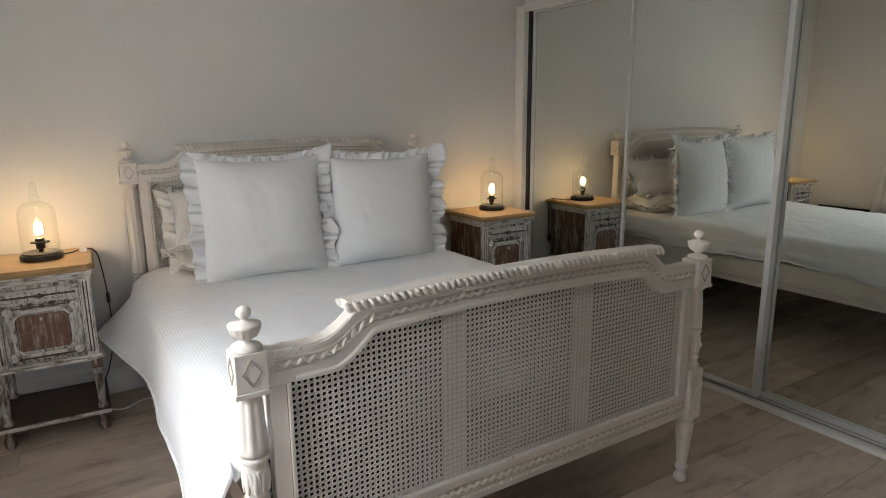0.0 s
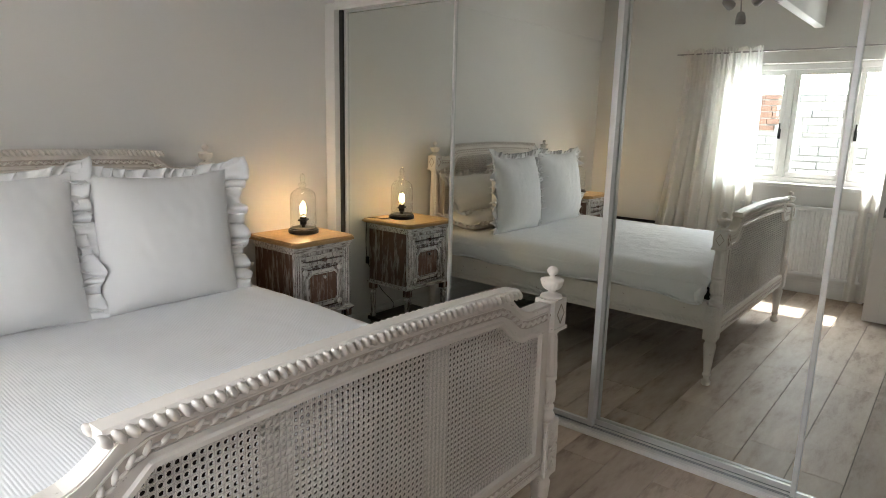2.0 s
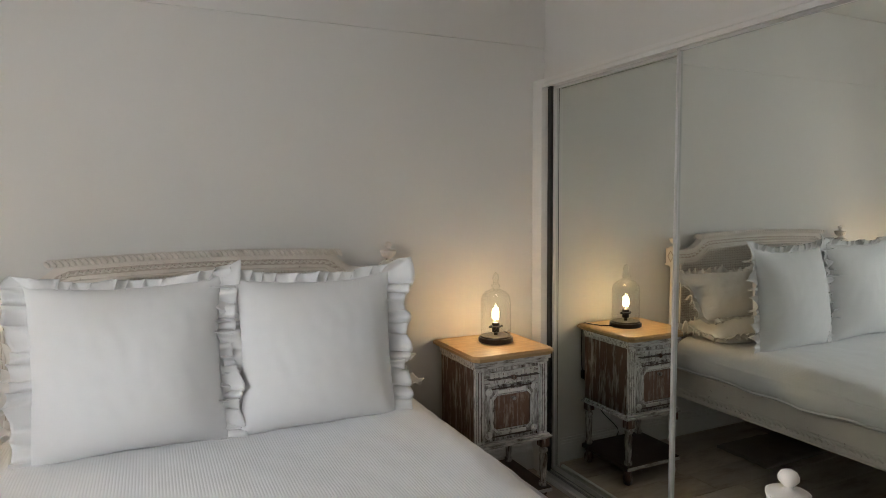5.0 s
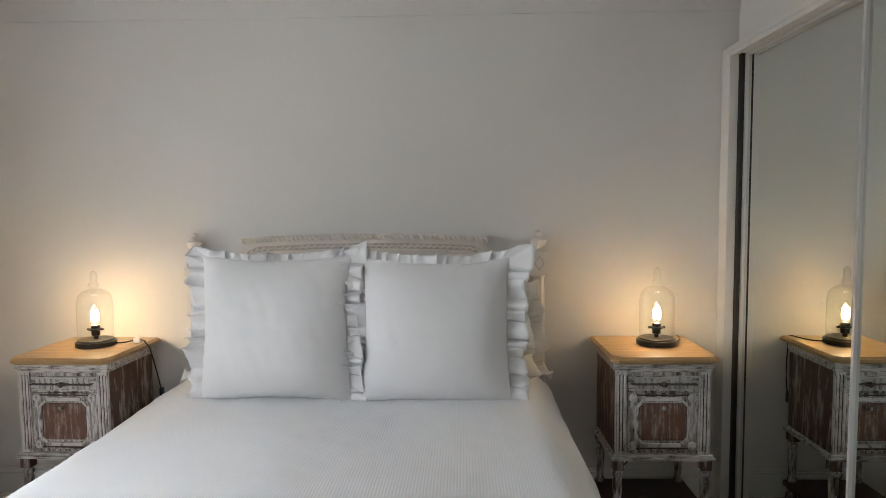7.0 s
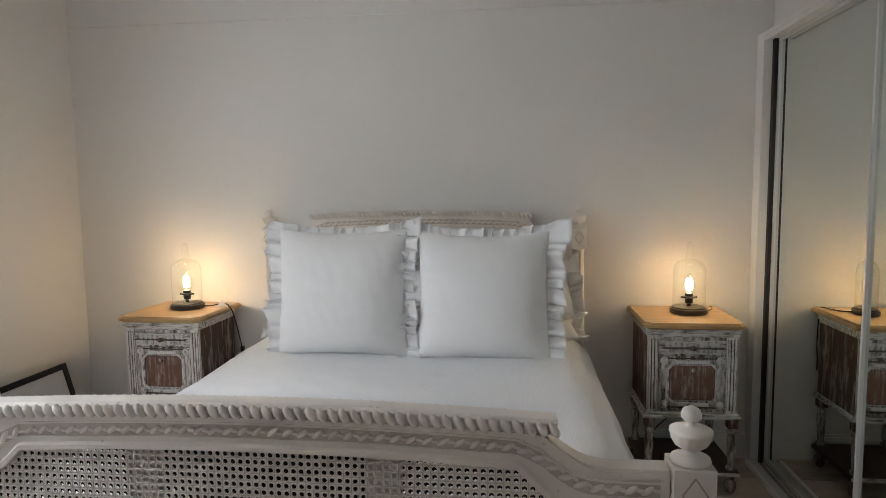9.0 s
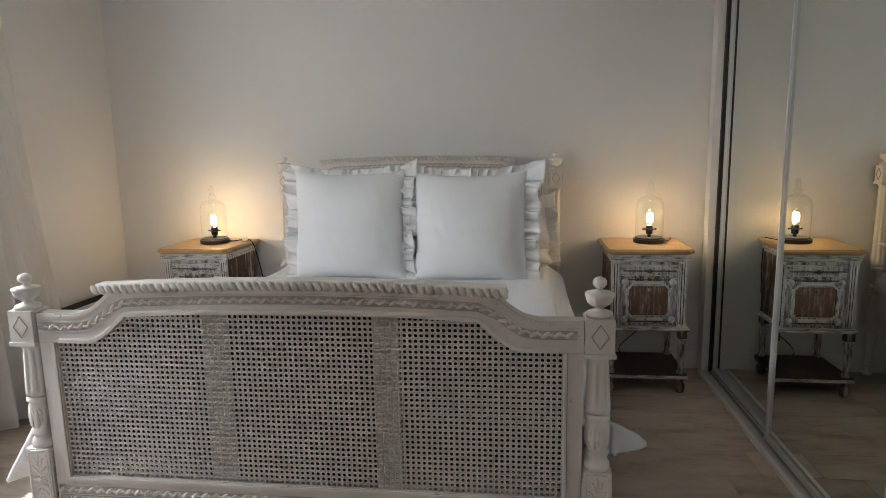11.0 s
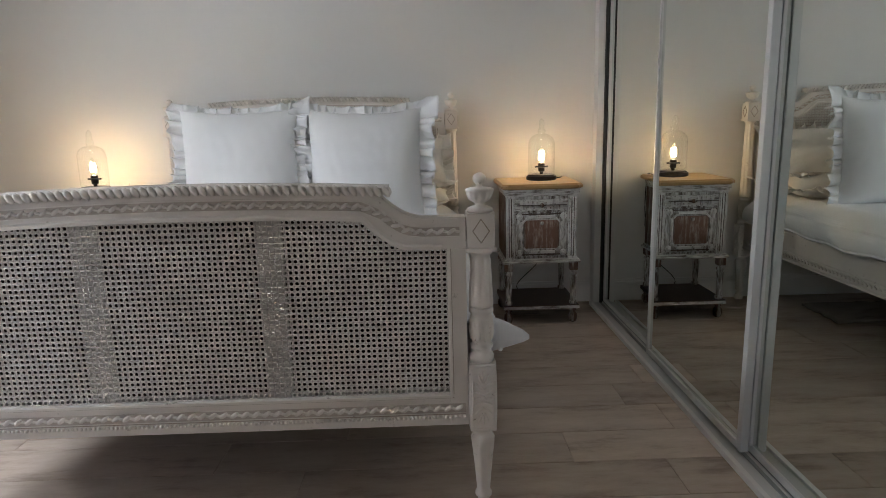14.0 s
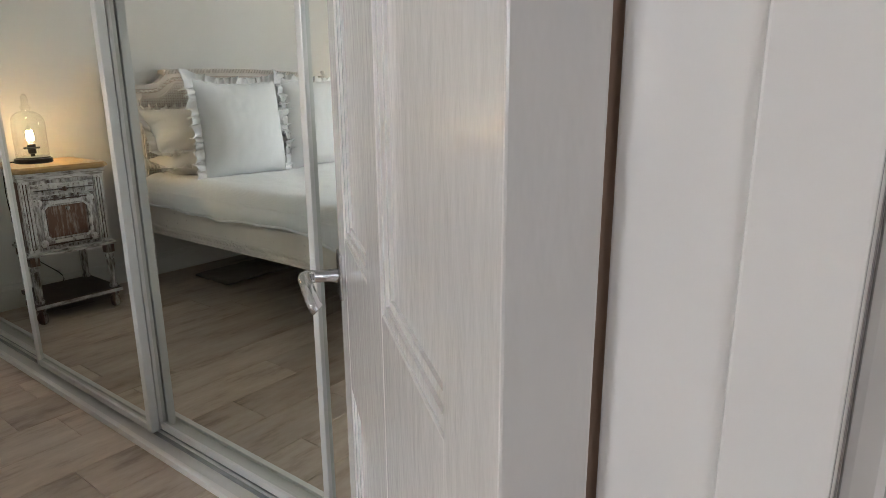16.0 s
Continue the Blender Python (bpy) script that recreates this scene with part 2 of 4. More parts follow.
# ---- mesh helpers ----
def part(name, bm, material, parent=None, label="", smooth=False):
    me = bpy.data.meshes.new(name)
    bm.normal_update()
    bm.to_mesh(me)
    bm.free()
    if material:
        me.materials.append(material)
    if smooth:
        me.shade_smooth()
    ob = new(name, me)
    if parent:
        ob.parent = parent
    if label:
        tagged(ob, label)
    return ob


def thing(name, at, label, category, group="", rz=0):
    ob = new(name)
    ob.empty_display_size = 0.1
    ob.matrix_basis = pose(*at, 0, 0, rz)
    return tagged(ob, label, category, group)


def box(bm, x0, x1, y0, y1, z0, z1, bevel=0.0):
    m = Matrix.LocRotScale(((x0 + x1) / 2, (y0 + y1) / 2, (z0 + z1) / 2), None, (x1 - x0, y1 - y0, z1 - z0))
    vs = bmesh.ops.create_cube(bm, size=1, matrix=m)["verts"]
    if bevel:
        es = list({e for v in vs for e in v.link_edges})
        bmesh.ops.bevel(bm, geom=es, offset=bevel, segments=2, profile=0.6, affect="EDGES")
    return bm


def boxes(*rows, bevel=0.0):
    bm = bmesh.new()
    for r in rows:
        box(bm, *r, bevel=bevel)
    return bm


def lathe(bm, profile, x=0.0, y=0.0, steps=24, flute=0, depth=0.0, zone=None):
    """Turns a profile of (radius, z) round an upright axis; flute: how many grooves within the zone of z."""
    rings = []
    for r, z in profile:
        ring = []
        for i in range(steps):
            a = 2 * math.pi * i / steps
            k = r
            if flute and zone[0] <= z <= zone[1]:
                k = r * (1 - depth * max(0.0, math.cos(a * flute)) ** 0.7)
            ring.append(bm.verts.new((x + k * math.cos(a), y + k * math.sin(a), z)))
        rings.append(ring)
    for a, b in zip(rings, rings[1:]):
        for i in range(steps):
            j = (i + 1) % steps
            bm.faces.new((a[i], a[j], b[j], b[i]))
    bm.faces.new(rings[0][::-1])
    bm.faces.new(rings[-1])
    return bm


def blob(bm, at, size, turn=None, u=8, v=5):
    m = Matrix.LocRotScale(at, turn, size)
    bmesh.ops.create_uvsphere(bm, u_segments=u, v_segments=v, radius=1, matrix=m)


def sweep(bm, path, profile, closed=False):
    """Carries a closed profile of (across, up) along a path of points in the plane x, z; across runs along y."""
    rings = []
    n = len(path)
    for i, p in enumerate(path):
        a = Vector(path[max(i - 1, 0)])
        b = Vector(path[min(i + 1, n - 1)])
        d = (b - a).normalized()
        up = Vector((-d.z, 0, d.x))
        rings.append([bm.verts.new(Vector(p) + Vector((0, w, 0)) + up * h) for w, h in profile])
    k = len(profile)
    for a, b in zip(rings, rings[1:]):
        for i in range(k):
            j = (i + 1) % k
            bm.faces.new((a[i], a[j], b[j], b[i]))
    bm.faces.new(rings[0][::-1])
    bm.faces.new(rings[-1])


def tube(name, pts, r, material, parent=None, steps=8):
    """A round cord through points."""
    bm = bmesh.new()
    pts = [Vector(p) for p in pts]
    fine = []
    for i in range(len(pts) - 1):
        p0, p1, p2, p3 = pts[max(i - 1, 0)], pts[i], pts[i + 1], pts[min(i + 2, len(pts) - 1)]
        for s in range(6):
            t = s / 6
            fine.append(0.5 * ((2 * p1) + (p2 - p0) * t + (2 * p0 - 5 * p1 + 4 * p2 - p3) * t * t + (3 * p1 - p0 - 3 * p2 + p3) * t ** 3))
    fine.append(pts[-1])
    rings = []
    for i, p in enumerate(fine):
        d = (fine[min(i + 1, len(fine) - 1)] - fine[max(i - 1, 0)]).normalized()
        q = d.to_track_quat("Z", "Y")
        rings.append([bm.verts.new(p + q @ Vector((r * math.cos(a), r * math.sin(a), 0))) for a in [2 * math.pi * k / steps for k in range(steps)]])
    for a, b in zip(rings, rings[1:]):
        for i in range(steps):
            j = (i + 1) % steps
            bm.faces.new((a[i], a[j], b[j], b[i]))
    bm.faces.new(rings[0][::-1])
    bm.faces.new(rings[-1])
    return part(name, bm, material, parent, smooth=True)


def structure(ob, label="", category=""):
    return tagged(ob, label, category, kind="structure")


# ---- the room ----
def wall_with_holes(name, axis, at, thick, a0, a1, z0, z1, holes, label):
    """A wall of upright slabs round its openings; holes: (a0, a1, z0, z1)."""
    bm = bmesh.new()
    def slab(p, q, r, s):
        if q - p < 1e-4 or s - r < 1e-4:
            return
        if axis == "x":
            box(bm, at, at + thick, p, q, r, s)
        else:
            box(bm, p, q, at, at + thick, r, s)
    cur = a0
    for h in sorted(holes):
        slab(cur, h[0], z0, z1)
        slab(h[0], h[1], z0, h[2])
        slab(h[0], h[1], h[3], z1)
        cur = h[1]
    slab(cur, a1, z0, z1)
    bmesh.ops.remove_doubles(bm, verts=bm.verts, dist=1e-5)
    return structure(part(name, bm, WALLP), label, "wall")


WIN = (-0.62, 0.85, 0.97, 2.02)
DOORWAY = (0.22, 1.072, 0, 2.04)
DOORWAY2 = (-1.40, -0.60, 0, 2.02)
wall_with_holes("wall_north", "y", WALL_H, 0.12, -2.07, 2.4, 0, CEIL, [], "warm white painted plaster wall behind the bed")
wall_with_holes("wall_west", "x", WALL_L - 0.24, 0.24, -1.65, WALL_H, 0, CEIL, [WIN], "warm white painted wall with the window")
wall_with_holes("wall_south", "y", WALL_B - 0.125, 0.125, -2.07, 2.4, 0, CEIL, [DOORWAY2, DOORWAY], "warm white painted wall with the two doorways")
wall_with_holes("wall_east", "x", 1.74, 0.12, WALL_B, WALL_H, 2.118, CEIL, [], "warm white painted wall over the mirror doors")
wall_with_holes("wall_closet", "x", 2.3, 0.1, WALL_B, WALL_H, 0, CEIL, [], "plain back wall of the fitted wardrobe")
# the landing behind the doorways; its window opening is unseen, added for the fill lamp
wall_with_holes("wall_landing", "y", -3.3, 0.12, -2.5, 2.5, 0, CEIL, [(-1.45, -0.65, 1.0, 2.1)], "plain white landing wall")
wall_with_holes("wall_landing_west", "x", -2.5, 0.12, -3.1, -1.65, 0, CEIL, [], "plain white landing wall")
wall_with_holes("wall_landing_east", "x", 2.4, 0.12, -3.1, -1.65, 0, CEIL, [], "plain white landing wall")
structure(part("ceiling", boxes((-2.6, 2.6, -3.3, 2.3, CEIL, CEIL + 0.1)), CEILP), "white painted ceiling", "ceiling")
structure(part("floor", boxes((-2.6, 2.6, -3.3, 2.3, -0.15, -0.012)), GAP), "dark underlay that shows in the plank joints", "floor")
floor_ob = bpy.data.objects["floor"]
structure(part("trim", boxes((-2.0, 2.3, WALL_H - 0.010, WALL_H - 0.002, 2.30, CEIL - 0.001)), WALLP), "shallow painted band at the top of the wall", "trim")


def baseboard(a, b, axis, at, side):
    bm = bmesh.new()
    for t, z0, z1 in ((0.018, 0, 0.105), (0.013, 0.105, 0.120), (0.008, 0.120, 0.133)):
        lo, hi = (at, at + t) if side > 0 else (at - t, at)
        if axis == "y":
            box(bm, a, b, lo, hi, z0, z1)
        else:
            box(bm, lo, hi, a, b, z0, z1)
    structure(part("baseboard", bm, TRIM), "white painted moulded skirting board", "skirting")


baseboard(WALL_L + 0.018, 1.70, "y", WALL_H - 0.001, -1)
baseboard(WALL_B + 0.018, WALL_H - 0.02, "x", WALL_L + 0.001, 1)
baseboard(-0.53, 0.09, "y", WALL_B + 0.001, 1)


for y0, y1, z0 in ((0.15, 0.225, 2.30), (1.24, 1.31, 2.65), (-0.72, -0.65, 2.65)):
    structure(part("beam", boxes((WALL_L + 0.002, 1.738, y0, y1, z0, CEIL - 0.002), bevel=0.006), CEILP), "white painted ceiling beam", "beam")


# ---- mirror wardrobe ----
def wardrobe():
    w = thing("mirror_wardrobe", (0, 0, 0), "fitted wardrobe with white-framed sliding mirror doors", "wardrobe")
    part("surround", boxes((1.665, 1.755, 2.072, 2.157, 0, 2.117), (1.665, 1.755, -1.53, 2.072, 2.095, 2.117), bevel=0.002), TRIM, w)
    part("threshold", boxes((1.642, 1.660, -1.52, 2.071, 0, 0.022), bevel=0.001), TRIM, w)
    part("top_track", boxes((1.672, 1.75, -1.52, 2.071, 2.081, 2.0945), (1.667, 1.672, -1.52, 2.071, 2.074, 2.0945), bevel=0.001), TRIM, w)
    part("bottom_track", boxes((1.6602, 1.76, -1.52, 2.071, 0, 0.012), (1.716, 1.721, -1.52, 2.071, 0.012, 0.024), (1.748, 1.753, -1.52, 2.071, 0.012, 0.024), bevel=0.001), ALU, w)
    part("track_groove", boxes((1.7025, 1.715, -1.52, 2.071, 0.0125, 0.0165), (1.722, 1.747, -1.52, 2.071, 0.0125, 0.0165)), GROOVE, w, "grey groove of the bottom track")
    # black strip in place of the shaded gap between surround and first door
    part("brush_seal", boxes((1.704, 1.75, 2.0465, 2.0715, 0.013, 2.080)), DARK, w)
    for i, (y0, y1, x, s0, s1) in enumerate(((1.152, 2.046, 1.726, 0.020, 0.018), (0.250, 1.172, 1.694, 0.028, 0.013), (-0.622, 0.275, 1.726, 0.014, 0.022), (-1.515, -0.600, 1.694, 0.030, 0.020))):
        d = part("sliding_door", boxes((x + 0.012, x + 0.018, y0 + 0.004, y1 - 0.004, 0.03, 2.076)), DARK, w)
        part("mirror_panel", boxes((x + 0.006, x + 0.0118, y0 + s0 - 0.004, y1 - s1 + 0.004, 0.045, 2.068)), MIRROR, d, "clear mirror glass")
        part("stile", boxes((x - 0.006, x + 0.022, y0, y0 + s0, 0.026, 2.079), bevel=0.003), ALU, d)
        part("stile", boxes((x - 0.006, x + 0.022, y1 - s1, y1, 0.026, 2.079), bevel=0.003), ALU, d)
        part("rail", boxes((x - 0.003, x + 0.02, y0 + s0, y1 - s1, 0.026, 0.05), bevel=0.002), ALU, d)
        part("rail", boxes((x - 0.003, x + 0.02, y0 + s0, y1 - s1, 2.066, 2.079), bevel=0.002), ALU, d)
    return w


wardrobe()


# ---- window, curtains, radiator ----
def window():
    y0, y1, z0, z1 = WIN
    x = WALL_L - 0.16
    fr = part("window_1", boxes((x, x + 0.06, y0, y1, z1 - 0.05, z1), (x, x + 0.06, y0, y1, z0, z0 + 0.05), (x, x + 0.06, y0, y0 + 0.05, z0 + 0.05, z1 - 0.05), (x, x + 0.06, y1 - 0.05, y1, z0 + 0.05, z1 - 0.05), (x, x + 0.06, 0.34, 0.39, z0 + 0.05, z1 - 0.05), (x, x + 0.06, -0.16, -0.11, z0 + 0.05, z1 - 0.05), bevel=0.004), TRIM)
    structure(fr, "white painted casement window with three lights", "window")
    for a, b in ((y0 + 0.052, -0.162), (-0.108, 0.338), (0.392, y1 - 0.052)):
        s = part("sash", boxes((x + 0.01, x + 0.05, a, b, z1 - 0.095, z1 - 0.052), (x + 0.01, x + 0.05, a, b, z0 + 0.052, z0 + 0.095), (x + 0.01, x + 0.05, a, a + 0.04, z0 + 0.095, z1 - 0.095), (x + 0.01, x + 0.05, b - 0.04, b, z0 + 0.095, z1 - 0.095), bevel=0.004), TRIM, fr)
        g = part("pane", boxes((x + 0.028, x + 0.032, a + 0.038, b - 0.038, z0 + 0.093, z1 - 0.093)), GLASS, s)
        g.visible_shadow = False
    for y in (0.415, -0.185):
        h = bmesh.new()
        box(h, x + 0.06, x + 0.075, y - 0.012, y + 0.012, 1.36, 1.45, 0.003)
        box(h, x + 0.075, x + 0.09, y - 0.006, y + 0.006, 1.40, 1.50, 0.003)
        part("window_handle", h, BLACK, fr, "black iron casement handle")
    part("window_sill", boxes((x + 0.06, WALL_L + 0.05, y0 - 0.03, y1 + 0.03, z0 - 0.028, z0 + 0.002), bevel=0.005), TRIM, fr)


window()


def curtain(name, y0, y1, z0, z1, folds, flare, seed, label):
    bm = bmesh.new()
    nu, nv = 140, 36
    rnd = random.Random(seed)
    ph = [rnd.uniform(0, 6.28) for _ in range(4)]
    grid = []
    for j in range(nv + 1):
        v = j / nv
        row = []
        for i in range(nu + 1):
            u = i / nu
            amp = 0.012 + 0.030 * v ** 0.6
            y = y0 + (y1 - y0) * u
            y = y + flare * (v ** 1.5) * (u - 0.3)
            x = amp * math.sin(u * folds * 6.283 + ph[0] + 0.6 * math.sin(3 * u + ph[1]) + 0.3 * v)
            x += 0.010 * math.sin(u * folds * 2.4 * 6.283 + ph[2]) * (1 - 0.7 * v)
            row.append(bm.verts.new((x, y, z1 - (z1 - z0) * v + 0.006 * math.sin(u * 60 + ph[3]) * (1 - v))))
        grid.append(row)
    for j in range(nv):
        for i in range(nu):
            bm.faces.new((grid[j][i], grid[j][i + 1], grid[j + 1][i + 1], grid[j + 1][i]))
    top = thing(name, (WALL_L + 0.10, 0, 0), label, "curtain", "curtains at the window")
    part("drape", bm, SHEER, top, smooth=True)
    hb = bmesh.new()
    prev = None
    for i in range(nu * 2 + 1):
        u = i / (nu * 2)
        y = y0 + (y1 - y0) * u
        a = hb.verts.new((0.016 * math.sin(u * folds * 19 + ph[1]), y, z1 - 0.004))
        b = hb.verts.new((0.024 * math.sin(u * folds * 19 + 0.5 + ph[1]), y, z1 + 0.030 + 0.012 * math.sin(u * folds * 23)))
        if prev:
            hb.faces.new((prev[0], a, b, prev[1]))
        prev = (a, b)
    part("heading", hb, SHEER, top, smooth=True)


curtain("curtain", 0.58, 1.24, 0.03, 2.13, 8, 0.34, 2, "cream voile curtain gathered at the window beside the bed")
curtain("curtain", -0.74, -0.32, 0.03, 2.13, 5, 0.05, 5, "cream voile curtain gathered at the window beside the door")
rod = thing("curtain_rod", (WALL_L + 0.10, 0, 2.12), "thin dark metal curtain rod over the window", "curtain rod")
tube("pole", [(0, -0.80, 0), (0, 0.2, 0), (0, 1.34, 0)], 0.007, STEEL, rod)
for yy in (-0.78, 0.115, 1.32):
    tube("bracket", [(-0.098, yy, 0), (-0.05, yy, 0.0), (0, yy, 0)], 0.005, STEEL, rod)


def radiator():
    r = thing("radiator", (WALL_L, 0.05, 0), "white panel radiator under the window", "radiator")
    bm = bmesh.new()
    n = 26
    y0, y1 = -0.52, 0.62
    pts = []
    for i in range(n):
        a = y0 + (y1 - y0) * i / n
        w = (y1 - y0) / n
        pts += [(0.085, a), (0.085, a + w * 0.42), (0.074, a + w * 0.55), (0.074, a + w * 0.88)]
    pts.append((0.085, y1))
    prev = None
    for x, y in pts:
        lo, hi = bm.verts.new((x, y, 0.20)), bm.verts.new((x, y, 0.76))
        if prev:
            bm.faces.new((prev[0], lo, hi, prev[1]))
        prev = (lo, hi)
    part("front_panel", bm, RADP, r)
    part("casing", boxes((0.03, 0.07, y0, y1, 0.20, 0.76), (0.03, 0.092, y0 - 0.008, y1 + 0.008, 0.755, 0.785), (0.03, 0.088, y0 - 0.006, y1 + 0.006, 0.175, 0.20), bevel=0.004), RADP, r)
    part("bracket", boxes((0.001, 0.03, y0 + 0.1, y0 + 0.13, 0.25, 0.7)), RADP, r)
    part("bracket", boxes((0.001, 0.03, y1 - 0.13, y1 - 0.1, 0.25, 0.7)), RADP, r)
    tube("pipe", [(0.05, y0 + 0.03, 0.18), (0.05, y0 + 0.03, 0.1), (0.05, y0 + 0.03, -0.005)], 0.008, CHROME, r)


radiator()


# ---- doors ----
def panel_door(name, at, rz, label, w=0.77, h=2.0, hand=1):
    """A leaf hinged at its origin, running along +x, its face with the handle at -y."""
    d = thing(name, at, label, "door", rz=rz)
    t, s = 0.045, 0.100
    part("leaf", boxes((0.006, w - 0.006, 0.010, t - 0.010, 0.014, h - 0.006)), DOORP, d)
    bars = [(0, s, 0, 0), (w - s, w, 0, 0)]
    bm = bmesh.new()
    for x0, x1 in ((0, s), (w - s, w), (w / 2 - 0.05, w / 2 + 0.05)):
        box(bm, x0, x1, 0, t, 0.008, h, 0.0015)
    for z0, z1 in ((0.008, 0.2), (0.68, 0.92), (h - 0.115, h)):
        for x0, x1 in ((s, w / 2 - 0.05), (w / 2 + 0.05, w - s)):
            box(bm, x0, x1, 0.0005, t - 0.0005, z0, z1, 0.0015)
    part("framing", bm, DOORP, d)
    for x0, x1 in ((s, w / 2 - 0.05), (w / 2 + 0.05, w - s)):
        for z0, z1 in ((0.2, 0.68), (0.92, h - 0.115)):
            bm = bmesh.new()
            for side in (0, 1):
                for k, (wd, dp) in enumerate(((0.020, 0.0035), (0.011, 0.007))):
                    ya, yb = (0.010 - dp, 0.0105) if side == 0 else (t - 0.0105, t - 0.010 + dp)
                    box(bm, x0, x1, ya, yb, z0, z0 + wd)
                    box(bm, x0, x1, ya, yb, z1 - wd, z1)
                    box(bm, x0, x0 + wd, ya, yb, z0 + wd, z1 - wd)
                    box(bm, x1 - wd, x1, ya, yb, z0 + wd, z1 - wd)
            part("panel_moulding", bm, DOORP, d)
    hx, hz = w - 0.055, 0.853
    for sgn, y0 in ((-1, 0), (1, t)):
        bm = bmesh.new()
        ya, yb = sorted((y0, y0 + sgn * 0.008))
        box(bm, hx - 0.022, hx + 0.022, ya, yb, hz - 0.037, hz + 0.037, 0.003)
        hnd = part("door_handle", bm, CHROME, d, "polished chrome lever handle")
        tube("lever", [(hx, y0 + sgn * 0.006, hz), (hx, y0 + sgn * 0.03, hz), (hx, y0 + sgn * 0.05, hz), (hx - 0.02, y0 + sgn * 0.060, hz + 0.004), (hx - 0.06, y0 + sgn * 0.058, hz + 0.002), (hx - 0.085, y0 + sgn * 0.055, hz - 0.004), (hx - 0.100, y0 + sgn * 0.052, hz - 0.012), (hx - 0.104, y0 + sgn * 0.046, hz - 0.018)], 0.0105, CHROME, hnd)
    for z in (0.25, 1.75):
        part("hinge", boxes((-0.006, 0.004, -0.003, 0.03, z - 0.04, z + 0.04)), CHROME, d)
    return d


HINGE = (1.0354, -1.5627, 0)
panel_door("door_1", HINGE, 52, "open white gloss panelled door beside the mirror wardrobe")
panel_door("door_2", (-1.35, -1.25, 0), 90, "open white gloss panelled door near the curtain", w=0.76)


def doorway(name, x0, x1, z1):
    y0, y1 = WALL_B - 0.125, WALL_B
    f = bmesh.new()
    for a, b in ((x0, x0 + 0.012), (x1 - 0.012, x1)):
        box(f, a, b, y0 - 0.004, y1 + 0.004, 0, z1, 0.0015)
    box(f, x0 + 0.012, x1 - 0.012, y0 - 0.004, y1 + 0.004, z1 - 0.025, z1, 0.0015)
    fr = structure(part(name, f, DOORP), "white gloss painted door frame", "door frame")
    bm = bmesh.new()
    for a, b in ((x0 + 0.012, x0 + 0.027), (x1 - 0.027, x1 - 0.012)):
        box(bm, a, b, y0 - 0.004, y1 - 0.033, 0, z1 - 0.012, 0.0015)
    for a, b in ((x0 + 0.027, x0 + 0.035), (x1 - 0.035, x1 - 0.027)):
        box(bm, a, b, y0 - 0.003, y1 - 0.088, 0, z1 - 0.012, 0.0015)
    part("door_stop", bm, DOORP, fr)
    part("rebate", boxes((x1 - 0.018, x1 - 0.0122, y1 - 0.0328, y1 - 0.001, 0, z1 - 0.03)), RAWWOOD, fr, "bare brown wood in the hinge gap")
    for yy, s in ((y1 + 0.0045, 1), (y0 - 0.0045, -1)):
        bm = bmesh.new()
        for a, b in ((x0 - 0.055, x0 + 0.012), (x1 - 0.012, x1 + 0.055)):
            ya, yb = sorted((yy, yy + s * 0.016))
            box(bm, a, b, ya, yb, 0, z1 + 0.055, 0.004)
        ya, yb = sorted((yy, yy + s * 0.0155))
        box(bm, x0 + 0.012, x1 - 0.012, ya, yb, z1 - 0.012, z1 + 0.055, 0.004)
        part("architrave", bm, DOORP, fr)


doorway("door_frame_1", *DOORWAY[:2], 2.04)
doorway("door_frame_2", *DOORWAY2[:2], 2.02)


# ---- bed ----
def foot_outer(x):
    a = abs(x)
    if a <= 0.545:
        return 0.950 + 0.015 * (1 - (a / 0.545) ** 2)
    if a <= 0.655:
        s = (a - 0.545) / 0.11
        return 0.888 + 0.062 * (1 - math.sin(s * math.pi / 2)) ** 1.0
    return 0.886


def foot_inner(x):
    a = abs(x)
    if a <= 0.50:
        return 0.880 + 0.014 * (1 - (a / 0.50) ** 2)
    if a <= 0.62:
        s = (a - 0.50) / 0.12
        return 0.800 + 0.080 * (1 - math.sin(s * math.pi / 2)) ** 0.9
    return 0.800


XS = sorted([i * 0.0161 - 0.7728 for i in range(97)] + [-0.545, 0.545, -0.5, 0.5])


def rope(bm, path, spacing, size, lean, y):
    """Slanting carved beads along a path of (x, z)."""
    carry = 0.0
    for (xa, za), (xb, zb) in zip(path, path[1:]):
        seg = math.hypot(xb - xa, zb - za)
        while carry < seg:
            k = carry / seg
            ang = math.atan2(zb - za, xb - xa)
            blob(bm, (xa + (xb - xa) * k, y, za + (zb - za) * k), size, Euler((0, -ang - lean, 0)), 8, 5)
            carry += spacing
        carry -= seg


